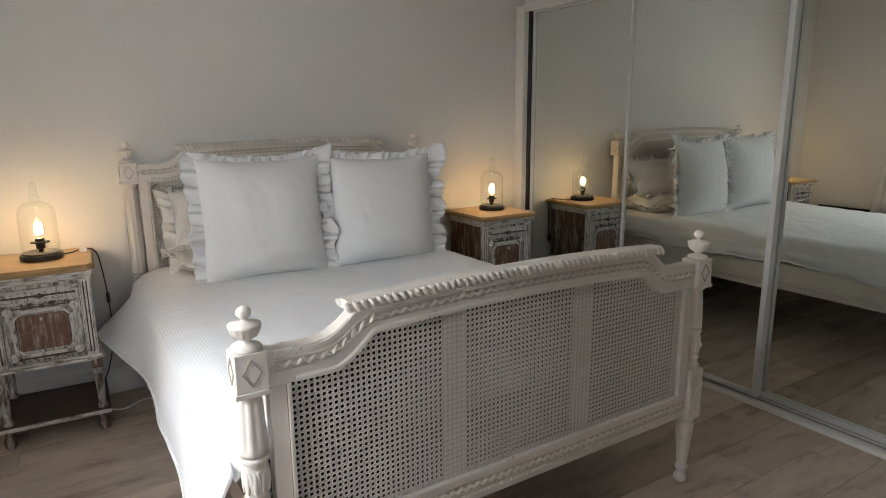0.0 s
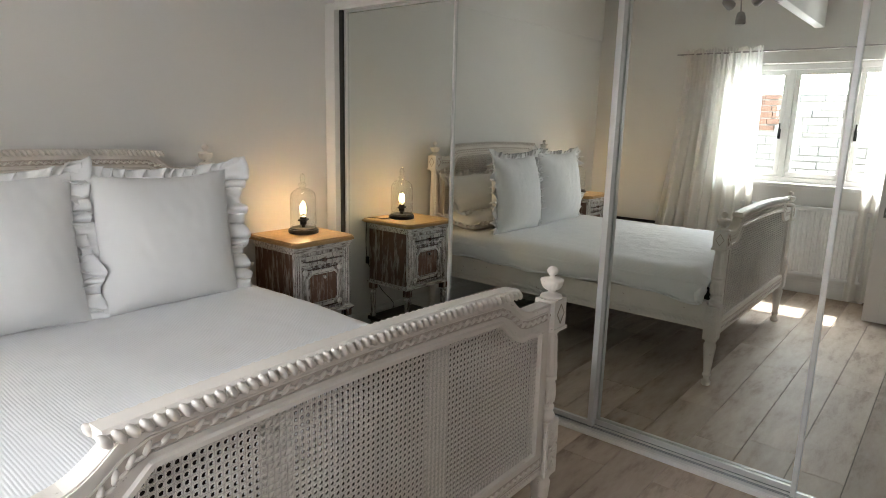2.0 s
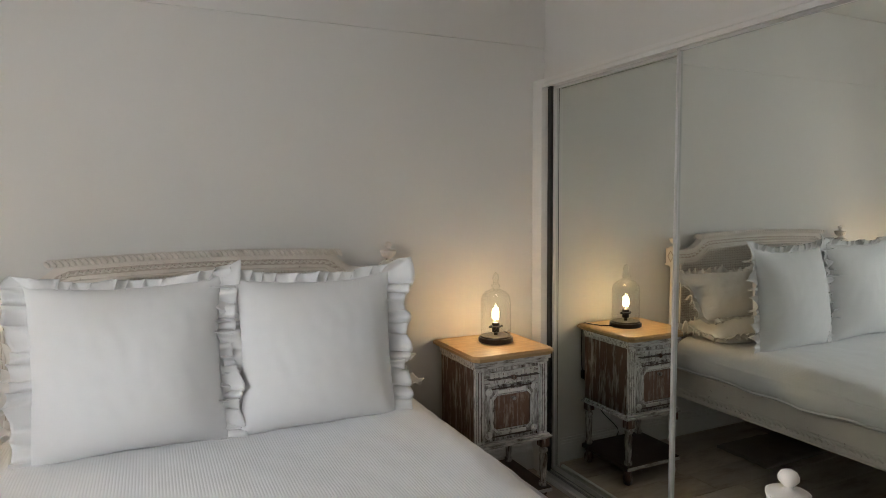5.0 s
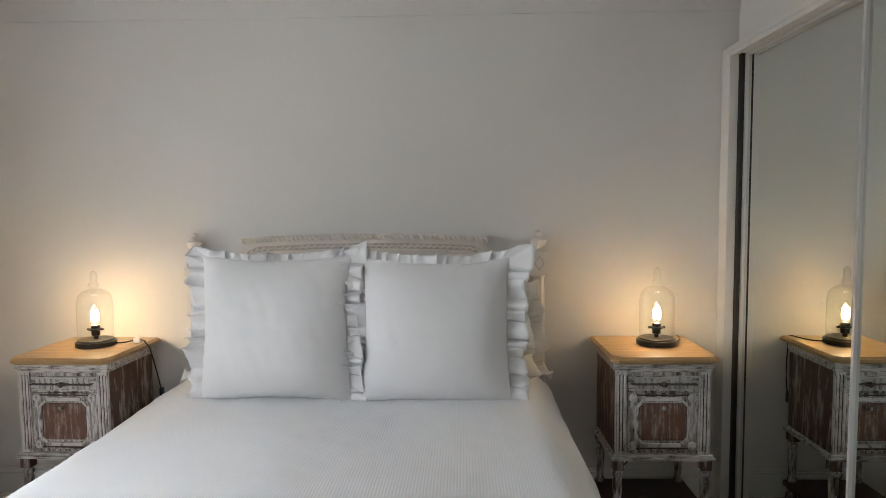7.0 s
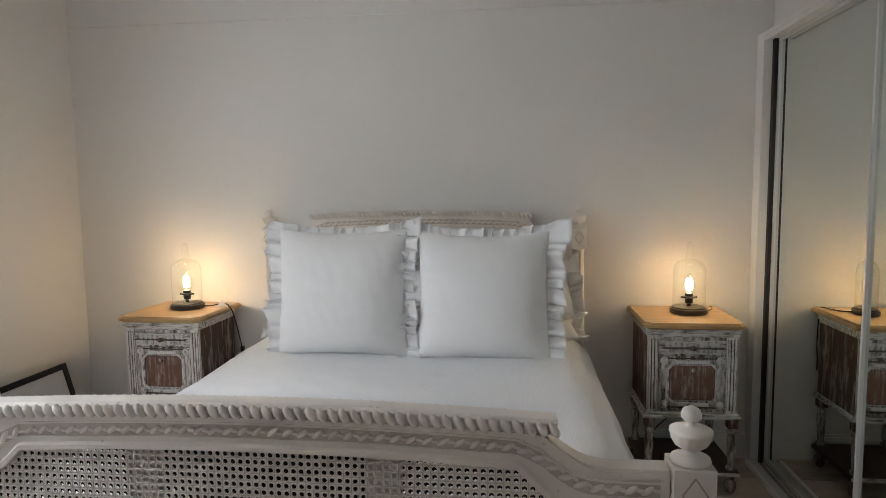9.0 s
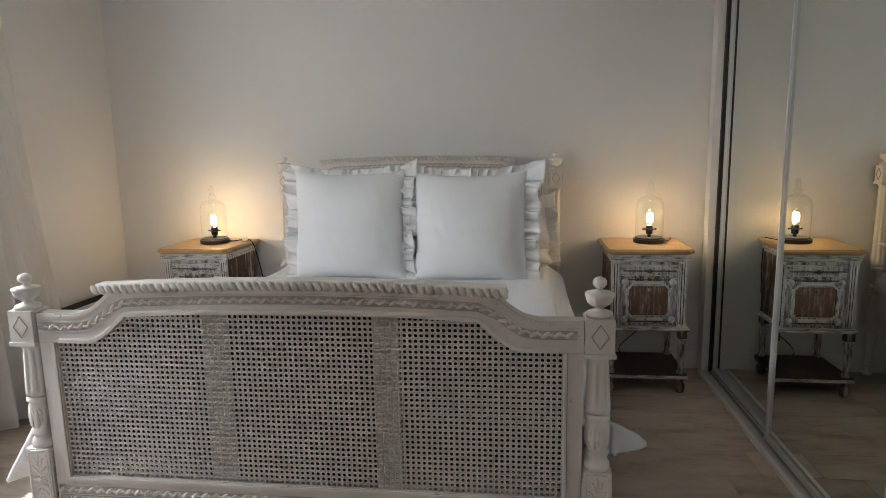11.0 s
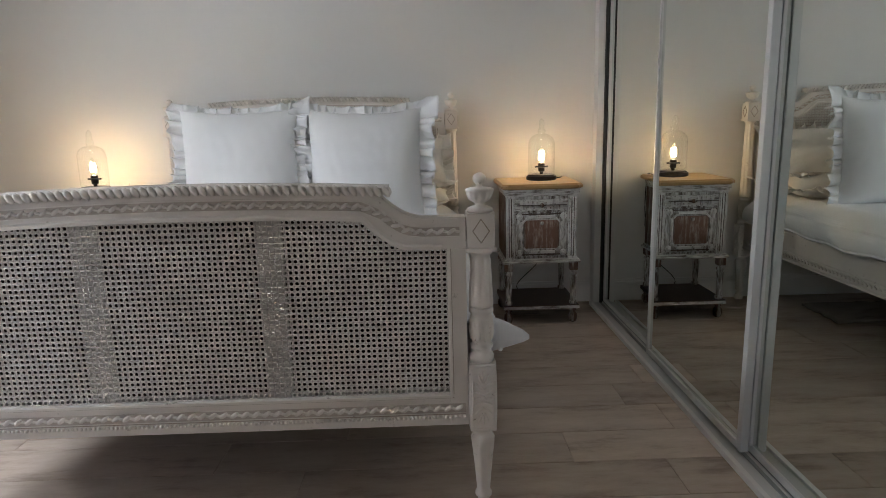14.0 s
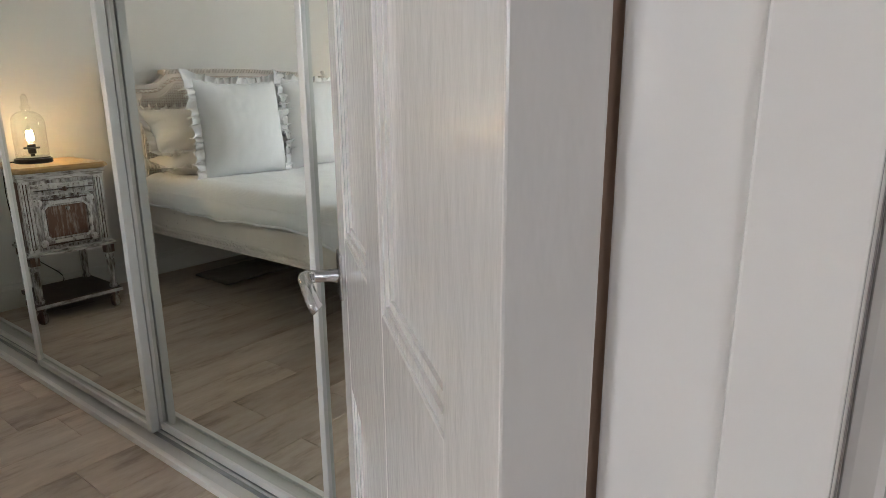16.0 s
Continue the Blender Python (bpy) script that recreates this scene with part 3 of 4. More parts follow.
def cane_sheet(x0, x1, z0, top, pitch=0.0153, hole=0.34):
    """Woven cane with real octagonal holes, clipped under a top curve."""
    verts, faces, cells = [], [], []
    nx, nz = int((x1 - x0) / pitch), int(round((max(top(0), top(x0)) - z0) / pitch)) + 1
    pitch_x = (x1 - x0) / nx
    r = pitch * hole
    for j in range(nz):
        for i in range(nx):
            cx, cz = x0 + (i + 0.5) * pitch_x, z0 + (j + 0.5) * pitch
            if cz + pitch * 0.5 > min(top(cx - pitch_x / 2), top(cx + pitch_x / 2)) + pitch * 1.2:
                continue
            b = len(verts)
            hx, hz = pitch_x / 2, pitch / 2
            outer = [(-hx, -hz), (0, -hz), (hx, -hz), (hx, 0), (hx, hz), (0, hz), (-hx, hz), (-hx, 0)]
            ir = [(math.cos(a), math.sin(a)) for a in [math.radians(225 + 45 * k) for k in range(8)]]
            for ox, oz in outer:
                verts.append((cx + ox, 0.0, cz + oz))
                cells.append((ox / hx, oz / hz))
            cells += [(2 * hole * ox, 2 * hole * oz) for ox, oz in ir] * 2
            for ox, oz in ir:
                verts.append((cx + ox * r, -0.0016, cz + oz * r))
            for ox, oz in ir:
                verts.append((cx + ox * r, 0.0012, cz + oz * r))
            for k in range(8):
                m = (k + 1) % 8
                faces.append((b + k, b + m, b + 8 + m, b + 8 + k))
                faces.append((b + 8 + k, b + 8 + m, b + 16 + m, b + 16 + k))
    me = bpy.data.meshes.new("cane_panel")
    me.from_pydata(verts, [], faces)
    cell = me.attributes.new("cell", "FLOAT2", "POINT")
    cell.data.foreach_set("vector", np.array(cells, dtype=np.float32).ravel())
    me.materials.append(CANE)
    return new("cane_panel", me)


def bed_board(parent, name, y, lift, low, face):
    """Footboard or headboard; lift: how much higher its top is; low: foot of its panel."""
    holder = new(name)
    holder.parent = parent
    holder.location = (0, y, 0)
    bm = bmesh.new()
    o = [(x, foot_outer(x) + lift) for x in XS]
    i = [(max(-0.7725, min(0.7725, x)), foot_inner(x) + lift) for x in XS]
    cols = []
    for (xa, za), (xb, zb) in zip(o, i):
        cols.append([bm.verts.new((xa, -0.022, za)), bm.verts.new((xb, -0.022, zb)), bm.verts.new((xb, 0.022, zb)), bm.verts.new((xa, 0.022, za))])
    for a, b in zip(cols, cols[1:]):
        for k in range(4):
            m = (k + 1) % 4
            bm.faces.new((a[k], b[k], b[m], a[m]))
    bm.faces.new(cols[0])
    bm.faces.new(cols[-1][::-1])
    part("top_rail", bm, CREAM, holder)
    for sx in (-1, 1):
        a, b = sorted((sx * 0.7215, sx * 0.7725))
        part("stile", boxes((a, b, -0.0215, 0.0215, low - 0.095, 0.7995 + lift), bevel=0.002), CREAM, holder)
    part("bottom_rail", boxes((-0.7215, 0.7215, -0.0215, 0.0215, low - 0.095, low), bevel=0.002), CREAM, holder)
    # crest with a slanting rope
    bm = bmesh.new()
    path = [(x, 0, foot_outer(x) + lift) for x in XS if abs(x) <= 0.545]
    path = [(-0.572, 0, foot_outer(0.545) + lift - 0.001)] + path + [(0.572, 0, foot_outer(0.545) + lift - 0.001)]
    sweep(bm, path, [(-0.030, 0.0), (0.018, 0.0), (0.021, 0.012), (0.018, 0.024), (-0.026, 0.026), (-0.034, 0.020)] if face < 0 else [(-0.021, 0.0), (0.03, 0.0), (0.03, 0.024), (-0.021, 0.024)])
    part("crest", bm, CREAM, holder)
    for s in (-1, 1):
        bm = bmesh.new()
        rope(bm, [(p[0], p[2] + 0.010) for p in path], 0.0215, (0.0090, 0.0105, 0.0165), 0.60, 0.020 if s > 0 else -0.034)
        tagged(part("rope_moulding", bm, CREAM, holder, smooth=True), kind="stuff")
    # carved twist half way up the top rail
    bm = bmesh.new()
    mid = [(x, (foot_outer(x) * 0.55 + foot_inner(x) * 0.45) + lift) for x in XS if abs(x) < 0.765]
    rope(bm, mid, 0.0300, (0.0150, 0.0070, 0.0060), 0.62, face * 0.0225)
    rope(bm, [(x + 0.015, z) for x, z in mid], 0.0300, (0.0130, 0.0055, 0.0042), -0.25, face * 0.0225)
    tagged(part("carved_twist", bm, CREAM, holder, smooth=True), kind="stuff")
    bm = bmesh.new()
    sweep(bm, [(x, face * 0.022, foot_inner(x) + lift + 0.006) for x in XS if abs(x) <= 0.7215], [(-0.006, -0.006), (0.006, -0.006), (0.006, 0.003), (0, 0.008), (-0.006, 0.003)])
    for dz in (-0.015, 0.015):
        sweep(bm, [(x, face * 0.022, z + dz) for x, z in mid], [(-0.003, -0.002), (0.003, -0.002), (0.003, 0.002), (-0.003, 0.002)])
    # strip behind the twists: slight brown wax plus their shadows, put into its colour
    gb = bmesh.new()
    sweep(gb, [(x, face * 0.0222, z) for x, z in mid], [(-0.001, -0.012), (0.001, -0.012), (0.001, 0.012), (-0.001, 0.012)])
    ya, yb = sorted((face * 0.0205, face * 0.0232))
    box(gb, -0.765, 0.765, ya, yb, low - 0.056, low - 0.030)
    part("groove_ground", gb, WAX_SHADED, holder, "lightly waxed cream ground, darkened for the shade behind the carving")
    gb = bmesh.new()
    ya, yb = sorted((face * 0.0205, face * 0.0225))
    for sx in (-1, 1):
        a, b = sorted((sx * 0.7312, sx * 0.7332))
        box(gb, a, b, ya, yb, low, 0.80 + lift)
    box(gb, -0.733, 0.733, ya, yb, low - 0.013, low - 0.0105)
    box(gb, -0.765, 0.765, ya, yb, low - 0.0625, low - 0.0605)
    part("wax_line", gb, PATINA, holder, "thin brown wax line")
    sweep(bm, [(x, face * 0.022, foot_outer(x) + lift - 0.008) for x in XS if abs(x) <= 0.77], [(-0.004, -0.006), (0.004, -0.006), (0.004, 0.004), (-0.004, 0.004)])
    part("bead_moulding", bm, CREAM, holder)
    bm = bmesh.new()
    for sx in (-1, 1):
        a, b = sorted((sx * 0.7215, sx * 0.731))
        ya, yb = sorted((face * 0.0215, face * 0.029))
        box(bm, a, b, ya, yb, low, 0.80 + lift, 0.002)
    ya, yb = sorted((face * 0.0215, face * 0.029))
    box(bm, -0.73, 0.73, ya, yb, low - 0.010, low, 0.002)
    part("panel_edging", bm, CREAM, holder)
    # bottom rail carving
    bm = bmesh.new()
    rope(bm, [(-0.755, low - 0.043), (0.755, low - 0.043)], 0.030, (0.0155, 0.0075, 0.0068), 0.62, face * 0.0225)
    rope(bm, [(-0.740, low - 0.043), (0.755, low - 0.043)], 0.030, (0.0130, 0.0055, 0.0045), -0.25, face * 0.0225)
    tagged(part("carved_twist", bm, CREAM, holder, smooth=True), kind="stuff")
    bm = bmesh.new()
    rope(bm, [(-0.765, low - 0.070), (0.765, low - 0.070)], 0.0125, (0.0054, 0.0062, 0.0056), 0.0, face * 0.0235)
    tagged(part("pearl_moulding", bm, CREAM, holder, smooth=True), kind="stuff")
    c = cane_sheet(-0.7215, 0.7215, low, lambda x: foot_inner(x) + lift)
    c.parent = holder
    c.location = (0, face * 0.012, 0)
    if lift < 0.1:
        # the near-black middle sheet stands in for the shade inside the cane holes
        for y_in, m_in, hole_in in ((0.008, CANE_SHADE, 0.24), (0.0105, CANE, 0.34)):
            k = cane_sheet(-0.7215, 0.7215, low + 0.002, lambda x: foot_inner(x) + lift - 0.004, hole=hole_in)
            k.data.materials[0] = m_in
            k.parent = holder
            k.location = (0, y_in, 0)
    for x in (-0.245, 0.245):
        part("strut", boxes((x - 0.037, x + 0.037, -0.0075, 0.006, low, foot_inner(x) + lift), bevel=0.003), CREAM, holder)
    return holder


def bed_post(parent, x, y, lift, col_lo):
    """Square and turned post: leg, carved block, carved collar, fluted column, block, urn finial."""
    p = new("post")
    p.parent = parent
    p.location = (x, y, 0)
    leg = [(0.020, 0.0), (0.026, 0.006), (0.026, 0.022), (0.017, 0.032), (0.016, 0.050), (0.024, 0.058), (0.024, 0.066), (0.019, 0.072), (0.021, 0.10), (0.027, 0.17), (0.033, 0.225), (0.034, 0.243), (0.028, 0.252), (0.028, 0.262), (0.034, 0.268), (0.034, 0.275)]
    part("leg", lathe(bmesh.new(), leg, flute=8, depth=0.10, zone=(0.08, 0.23), steps=32), CREAM, p, smooth=True)
    blk = part("lower_block", boxes((-0.037, 0.037, -0.037, 0.037, 0.275, 0.475), bevel=0.003), CREAM, p)
    bm = bmesh.new()
    for f in range(4):
        rot = Matrix.Rotation(f * math.pi / 2, 4, "Z")
        for k in range(16):
            a = 2 * math.pi * k / 16
            ln = 0.030 + 0.040 * abs(math.sin(a)) ** 1.5
            m = Vector((0.45 * ln * math.cos(a) * 0.75, -0.037, 0.375 + ln * math.sin(a) * 0.95))
            blob(bm, rot @ m, (0.0045, 0.004, 0.017), (rot @ Matrix.Rotation(a - math.pi / 2, 4, "Y").inverted()).to_quaternion(), 6, 4)
        for z, wd in ((0.282, 0.028), (0.468, 0.028)):
            blob(bm, rot @ Vector((0, -0.037, z)), (wd, 0.003, 0.003), rot.to_quaternion(), 6, 4)
        for sx in (-1, 1):
            blob(bm, rot @ Vector((sx * 0.029, -0.037, 0.375)), (0.003, 0.003, 0.088), rot.to_quaternion(), 6, 6)
        blob(bm, rot @ Vector((0, -0.038, 0.375)), (0.008, 0.005, 0.008), rot.to_quaternion(), 8, 5)
    part("carving", bm, CREAM, blk, smooth=True)
    c0 = col_lo
    part("collar", lathe(bmesh.new(), [(0.034, 0.475), (0.035, 0.49), (0.030, 0.50), (0.024, 0.507), (0.031, 0.514), (0.032, 0.522), (0.026, 0.528), (0.029, 0.54), (0.033, 0.57), (0.032, 0.60), (0.028, 0.612), (0.034, 0.618), (0.034, 0.628), (0.030, 0.634)], steps=28), CREAM, p, smooth=True)
    bm = bmesh.new()
    for k in range(10):
        a = 2 * math.pi * k / 10
        blob(bm, (0.030 * math.cos(a), 0.030 * math.sin(a), 0.568), (0.005, 0.0075, 0.032), Euler((0, 0, a)), 6, 5)
        blob(bm, (0.030 * math.cos(a + 0.31), 0.030 * math.sin(a + 0.31), 0.585), (0.004, 0.005, 0.018), Euler((0.3, 0, a + 0.31)), 6, 4)
    part("leaf_carving", bm, CREAM, p, smooth=True)
    t = 0.795 + lift
    part("column", lathe(bmesh.new(), [(0.033, 0.634), (0.034, 0.645), (0.034, 0.66), (0.032, 0.69), (0.028, t - 0.03), (0.026, t - 0.018), (0.032, t - 0.012), (0.034, t)], flute=8, depth=0.14, zone=(0.655, t - 0.02), steps=48), CREAM, p, smooth=True)
    up = part("upper_block", boxes((-0.037, 0.037, -0.037, 0.037, t, t + 0.100), (-0.041, 0.041, -0.041, 0.041, t - 0.004, t + 0.008), bevel=0.002), CREAM, p)
    bm = bmesh.new()
    for f in range(4):
        rot = Matrix.Rotation(f * math.pi / 2, 4, "Z")
        q = [(0, 0.032), (0.022, 0), (0, -0.032), (-0.022, 0)]
        for (a, b), (c, d) in zip(q, q[1:] + q[:1]):
            m = rot @ Vector(((a + c) / 2, -0.0372, t + 0.053 + (b + d) / 2))
            ang = math.atan2(d - b, c - a)
            box_m = Matrix.Translation(m) @ rot @ Matrix.Rotation(-ang, 4, "Y")
            bmesh.ops.create_cube(bm, size=1, matrix=box_m @ Matrix.Diagonal((math.hypot(c - a, d - b), 0.004, 0.0028, 1)))
    part("diamond_carving", bm, PATINA, up, "brown-waxed diamond outline")
    z = t + 0.100
    urn = [(0.034, z), (0.036, z + 0.004), (0.034, z + 0.010), (0.022, z + 0.015), (0.0125, z + 0.018), (0.0125, z + 0.024), (0.020, z + 0.028), (0.029, z + 0.034), (0.034, z + 0.043), (0.036, z + 0.052), (0.0375, z + 0.056), (0.0375, z + 0.061), (0.030, z + 0.064), (0.012, z + 0.066), (0.0075, z + 0.070), (0.0075, z + 0.074), (0.012, z + 0.077), (0.0175, z + 0.084), (0.018, z + 0.091), (0.014, z + 0.099), (0.005, z + 0.104)]
    part("finial", lathe(bmesh.new(), urn, flute=14, depth=0.10, zone=(z + 0.027, z + 0.053), steps=56), CREAM, p, smooth=True)
    return p


def bed():
    b = thing("bed", (0, 0, 0), "cream painted carved wooden bed with cane head and foot boards", "bed")
    bed_board(b, "footboard", 0.022, 0.0, 0.385, -1)
    bed_board(b, "headboard", 2.10, 0.298, 0.55, -1)
    for x in (-0.813, 0.813):
        bed_post(b, x, 0.022, 0.0, 0.63)
        bed_post(b, x, 2.10, 0.298, 0.63)
    for s in (-1, 1):
        a, c = sorted((s * 0.785, s * 0.825))
        r = part("side_rail", boxes((a, c, 0.060, 2.062, 0.325, 0.490), bevel=0.004), CREAM, b)
        bm = bmesh.new()
        n = 66
        for i in range(n):
            yy = 0.085 + i * (1.95 / n)
            blob(bm, (s * 0.826, yy, 0.362), (0.0055, 0.0155, 0.0060), Euler((0.5, 0, 0)), 8, 5)
        tagged(part("carved_twist", bm, CREAM, r, smooth=True), kind="stuff")
        a, c = sorted((s * 0.825, s * 0.831))
        part("bead_moulding", boxes((a, c, 0.062, 2.06, 0.377, 0.384), (a, c, 0.062, 2.06, 0.331, 0.339), (a, c, 0.062, 2.06, 0.478, 0.490), bevel=0.002), CREAM, r)
    for k in range(9):
        yy = 0.20 + k * 0.22
        part("slat", boxes((-0.784, 0.784, yy - 0.035, yy + 0.035, 0.385, 0.405)), GAP, b)
    return b


bed()


# ---- bedding ----
def mattress():
    bm = boxes((-0.765, 0.765, 0.10, 2.065, 0.407, 0.575), bevel=0.03)
    tagged(part("mattress", bm, MATT, smooth=True), "dark grey mattress under the bedspread on the bed", "mattress")


mattress()


def bedspread():
    """Draped cover: over the far edge down to the floor side, tucked short at the mirror side."""
    bm = bmesh.new()
    nu, nv = 170, 150
    left, right = 0.30, 0.145
    total = left + 1.62 + right
    grid = []
    for j in range(nv + 1):
        v = j / nv
        y = 0.075 + v * 1.952
        row = []
        for i in range(nu + 1):
            u = i / nu
            s = u * total
            hc = max(0.0, (v - 0.78) / 0.18) ** 1.6 if v < 0.96 else (1 - v) / 0.04
            fc = max(0.0, 1 - v / 0.09) ** 1.2
            if s < left:
                k = (left - s) / left
                x = -0.857 - 0.055 * math.sin(k * 1.57) - (0.010 * math.sin(v * 17) + 0.012 * math.sin(v * 7 + 1)) * k - 0.13 * hc * k ** 1.5 - 0.09 * fc * k ** 1.5
                z = 0.587 - k * (0.275 - 0.10 * hc + 0.015 * math.sin(v * 8))
            elif s > left + 1.62:
                k = (s - left - 1.62) / right
                x = 0.838 + 0.022 * math.sin(k * 2.6) + 0.006 * math.sin(v * 15) * k
                z = 0.600 - k * (0.098 + 0.008 * math.sin(v * 11 + 1) + 0.004 * math.sin(v * 37))
                if v < 0.16:
                    fold = k * (0.5 + 0.5 * math.cos(math.pi * v / 0.16))
                    x += 0.020 * fold
                    z -= 0.015 * fold
            else:
                c = (s - left) / 1.62 * 2 - 1
                x = c * 0.857 if c < 0 else c * 0.838
                e = max(0.0, (abs(c) - 0.80) / 0.20)
                z = 0.655 - 0.068 * e ** 2.4
            if v < 0.03 and left + 0.10 <= s <= left + 1.52:
                z -= 0.05 * (1 - v / 0.03)
            if left <= s <= left + 1.62:
                z += 0.008 * math.sin(c * 4 + v * 5) + 0.006 * noise.noise(Vector((x * 3, y * 3, 1.7)))
                z -= 0.05 * max(0, 1 - v / 0.06) ** 2
            x += 0.006 * noise.noise(Vector((x * 5, y * 7, z * 4)))
            z += 0.0035 * noise.noise(Vector((x * 12, y * 12, z * 10)))
            row.append(bm.verts.new((x, y, z)))
        grid.append(row)
    for j in range(nv):
        for i in range(nu):
            bm.faces.new((grid[j][i], grid[j][i + 1], grid[j + 1][i + 1], grid[j + 1][i]))
    top = thing("bedspread", (0, 0, 0), "white ribbed cotton bedspread hanging over the side of the bed", "bedspread")
    edges = [[tuple(grid[j][i].co) for j in range(1, nv, 5)] for i in (0, nu)]
    ob = part("cover", bm, SPREAD, top, smooth=True)
    for e in edges:
        tube("rolled_hem", e, 0.008, SPREAD, top, 6)
    so = ob.modifiers.new("thick", "SOLIDIFY")
    so.thickness, so.offset = 0.012, -1
    bm = bmesh.new()
    rings = []
    for k in range(9):
        q = k / 8
        cx, cy, cz = 0.815 + 0.140 * q, 0.105 - 0.030 * q, 0.530 - 0.012 * q
        ry, rz = 0.028 * (1 - q) ** 0.6 + 0.004, 0.052 * (1 - q) ** 0.75 + 0.006
        ring = []
        for i in range(20):
            a = 2 * math.pi * i / 20
            w = 1 + 0.20 * math.sin(3 * a + 4 * q) + 0.08 * math.sin(7 * a)
            ring.append(bm.verts.new((cx, cy + ry * w * math.cos(a), cz + rz * w * math.sin(a))))
        rings.append(ring)
    for a, b in zip(rings, rings[1:]):
        for i in range(20):
            bm.faces.new((a[i], a[(i + 1) % 20], b[(i + 1) % 20], b[i]))
    bm.faces.new(rings[-1])
    bm.faces.new(rings[0][::-1])
    part("corner_fold", bm, SPREAD, top, "bunched cotton corner", smooth=True)


bedspread()


def pillow(name, at, rx, rz, w, h, thick, material, label, seed, ruffle=0.055, group="", flop=0.6):
    """A stuffed pillow standing on its lower edge at the origin, gathered into a soft ruffle all round."""
    rnd = random.Random(seed)
    top = new(name)
    top.matrix_basis = pose(*at, rx, 0, rz)
    tagged(top, label, "pillow", group)
    off = Vector((rnd.uniform(0, 50), rnd.uniform(0, 50), 0))

    def outline(u, v):
        """Where the seam square (u, v in -1..1) lies: sides drawn in, corners pulled out, hem settled."""
        ear = (abs(u) * abs(v)) ** 5
        px = u * (1 - 0.035 * (1 - v * v) * abs(u) + 0.02 * ear + 0.03 * max(0.0, -v) * (1 - v * v))
        pz = v * (1 - (0.07 if v > 0 else 0.025) * (1 - u * u) * abs(v) + 0.03 * ear)
        edge = max(abs(u), abs(v)) ** 6
        px += 0.016 * edge * noise.noise(Vector((u * 2.7, v * 2.7, 9)) + off)
        pz += 0.020 * edge * noise.noise(Vector((u * 3.1, v * 3.1, 4)) + off)
        return px * w / 2, h / 2 + pz * h / 2

    bm = bmesh.new()
    n = 56
    for sgn in (-1, 1):
        g = []
        for j in range(n + 1):
            row = []
            for i in range(n + 1):
                u, v = math.sin((i / n - 0.5) * math.pi), math.sin((j / n - 0.5) * math.pi)
                f = max(0.0, 1 - abs(u) ** 2.6) ** 0.62 * max(0.0, 1 - abs(v) ** 2.6) ** 0.62
                rim = math.exp(-((1 - max(abs(u), abs(v))) / 0.22) ** 2)
                wr = 0.007 * f * noise.noise(Vector((u * 1.6, v * 1.6, sgn * 3)) + off)
                along = v if abs(u) > abs(v) else u
                wr += 0.010 * rim * f * noise.noise(Vector((along * 13, max(abs(u), abs(v)) * 2, sgn * 7)) + off)
                wr += 0.0035 * f * noise.noise(Vector((u * 9 + v * 3, v * 3.5 - u, sgn * 5)) + off)
                crease = max(0.0, 1 - abs(u - 0.08 - 0.10 * v) / 0.030) * max(0.0, 1 - abs(v - 0.42) / 0.38)
                wr += sgn * 0.004 * crease
                sag = 1 + 0.22 * max(0.0, -v) - 0.12 * max(0.0, v)
                px, pz = outline(u, v)
                row.append(bm.verts.new((px, sgn * f * thick / 2 * sag + wr, pz)))
            g.append(row)
        for j in range(n):
            for i in range(n):
                q = (g[j][i], g[j][i + 1], g[j + 1][i + 1], g[j + 1][i])
                bm.faces.new(q if sgn < 0 else q[::-1])
    bmesh.ops.remove_doubles(bm, verts=bm.verts, dist=0.0008)
    part("cover", bm, material, top, smooth=True)
    bm = bmesh.new()
    per = 2 * (w + h)
    steps = 1100
    prev = None
    ph = rnd.uniform(0, 6)
    for k in range(steps + 1):
        s = (k % steps) / steps * per
        if s < w:
            u, v, nx, nz = 2 * s / w - 1, -1.0, 0, -1
        elif s < w + h:
            u, v, nx, nz = 1.0, 2 * (s - w) / h - 1, 1, 0
        elif s < 2 * w + h:
            u, v, nx, nz = 1 - 2 * (s - w - h) / w, 1.0, 0, 1
        else:
            u, v, nx, nz = -1.0, 1 - 2 * (s - 2 * w - h) / h, -1, 0
        px, pz = outline(u, v)
        px, pz = px - nx * 0.008, pz - nz * 0.008
        c = max(0.0, min(abs(u), abs(v)) - 0.80) / 0.20
        c = c * c * (3 - 2 * c)
        dx = nx + c * (math.copysign(1, u) if nx == 0 else 0) * 0.55
        dz = nz + c * (math.copysign(1, v) if nz == 0 else 0) * (0.55 if v > 0 and u > 0 else 0.15)
        wide = noise.noise(Vector((s * 6.0, ph, 0)))
        fine = noise.noise(Vector((s * 15.0, ph, 5)))
        a = s * 112 + 7.0 * wide + 4.0 * fine
        amp = 0.024 * (0.8 + 1.2 * fine + 0.7 * wide)
        length = ruffle * (0.55 if nz < 0 else 0.62 if nz > 0 else 1.0) * (1 + 0.45 * wide + 0.30 * fine + 0.10 * c)
        bend = flop * (0.9 + 2.2 * wide) * (1 - 0.6 * c) * (1.0 if nz > 0 else 0.45)
        if nz < 0:
            bend, amp = 0.25, amp * 0.6
        col = []
        for q in range(7):
            r = q / 6
            out = length * (r - 0.30 * max(0.0, bend) * r * r)
            fold = math.sin(a + 1.2 * r + 0.8 * fine)
            wave = amp * fold * r ** 0.75 + 0.004 * r * math.sin(2.3 * a + ph)
            side = 0.013 * math.cos(a + 1.5 * r) * r
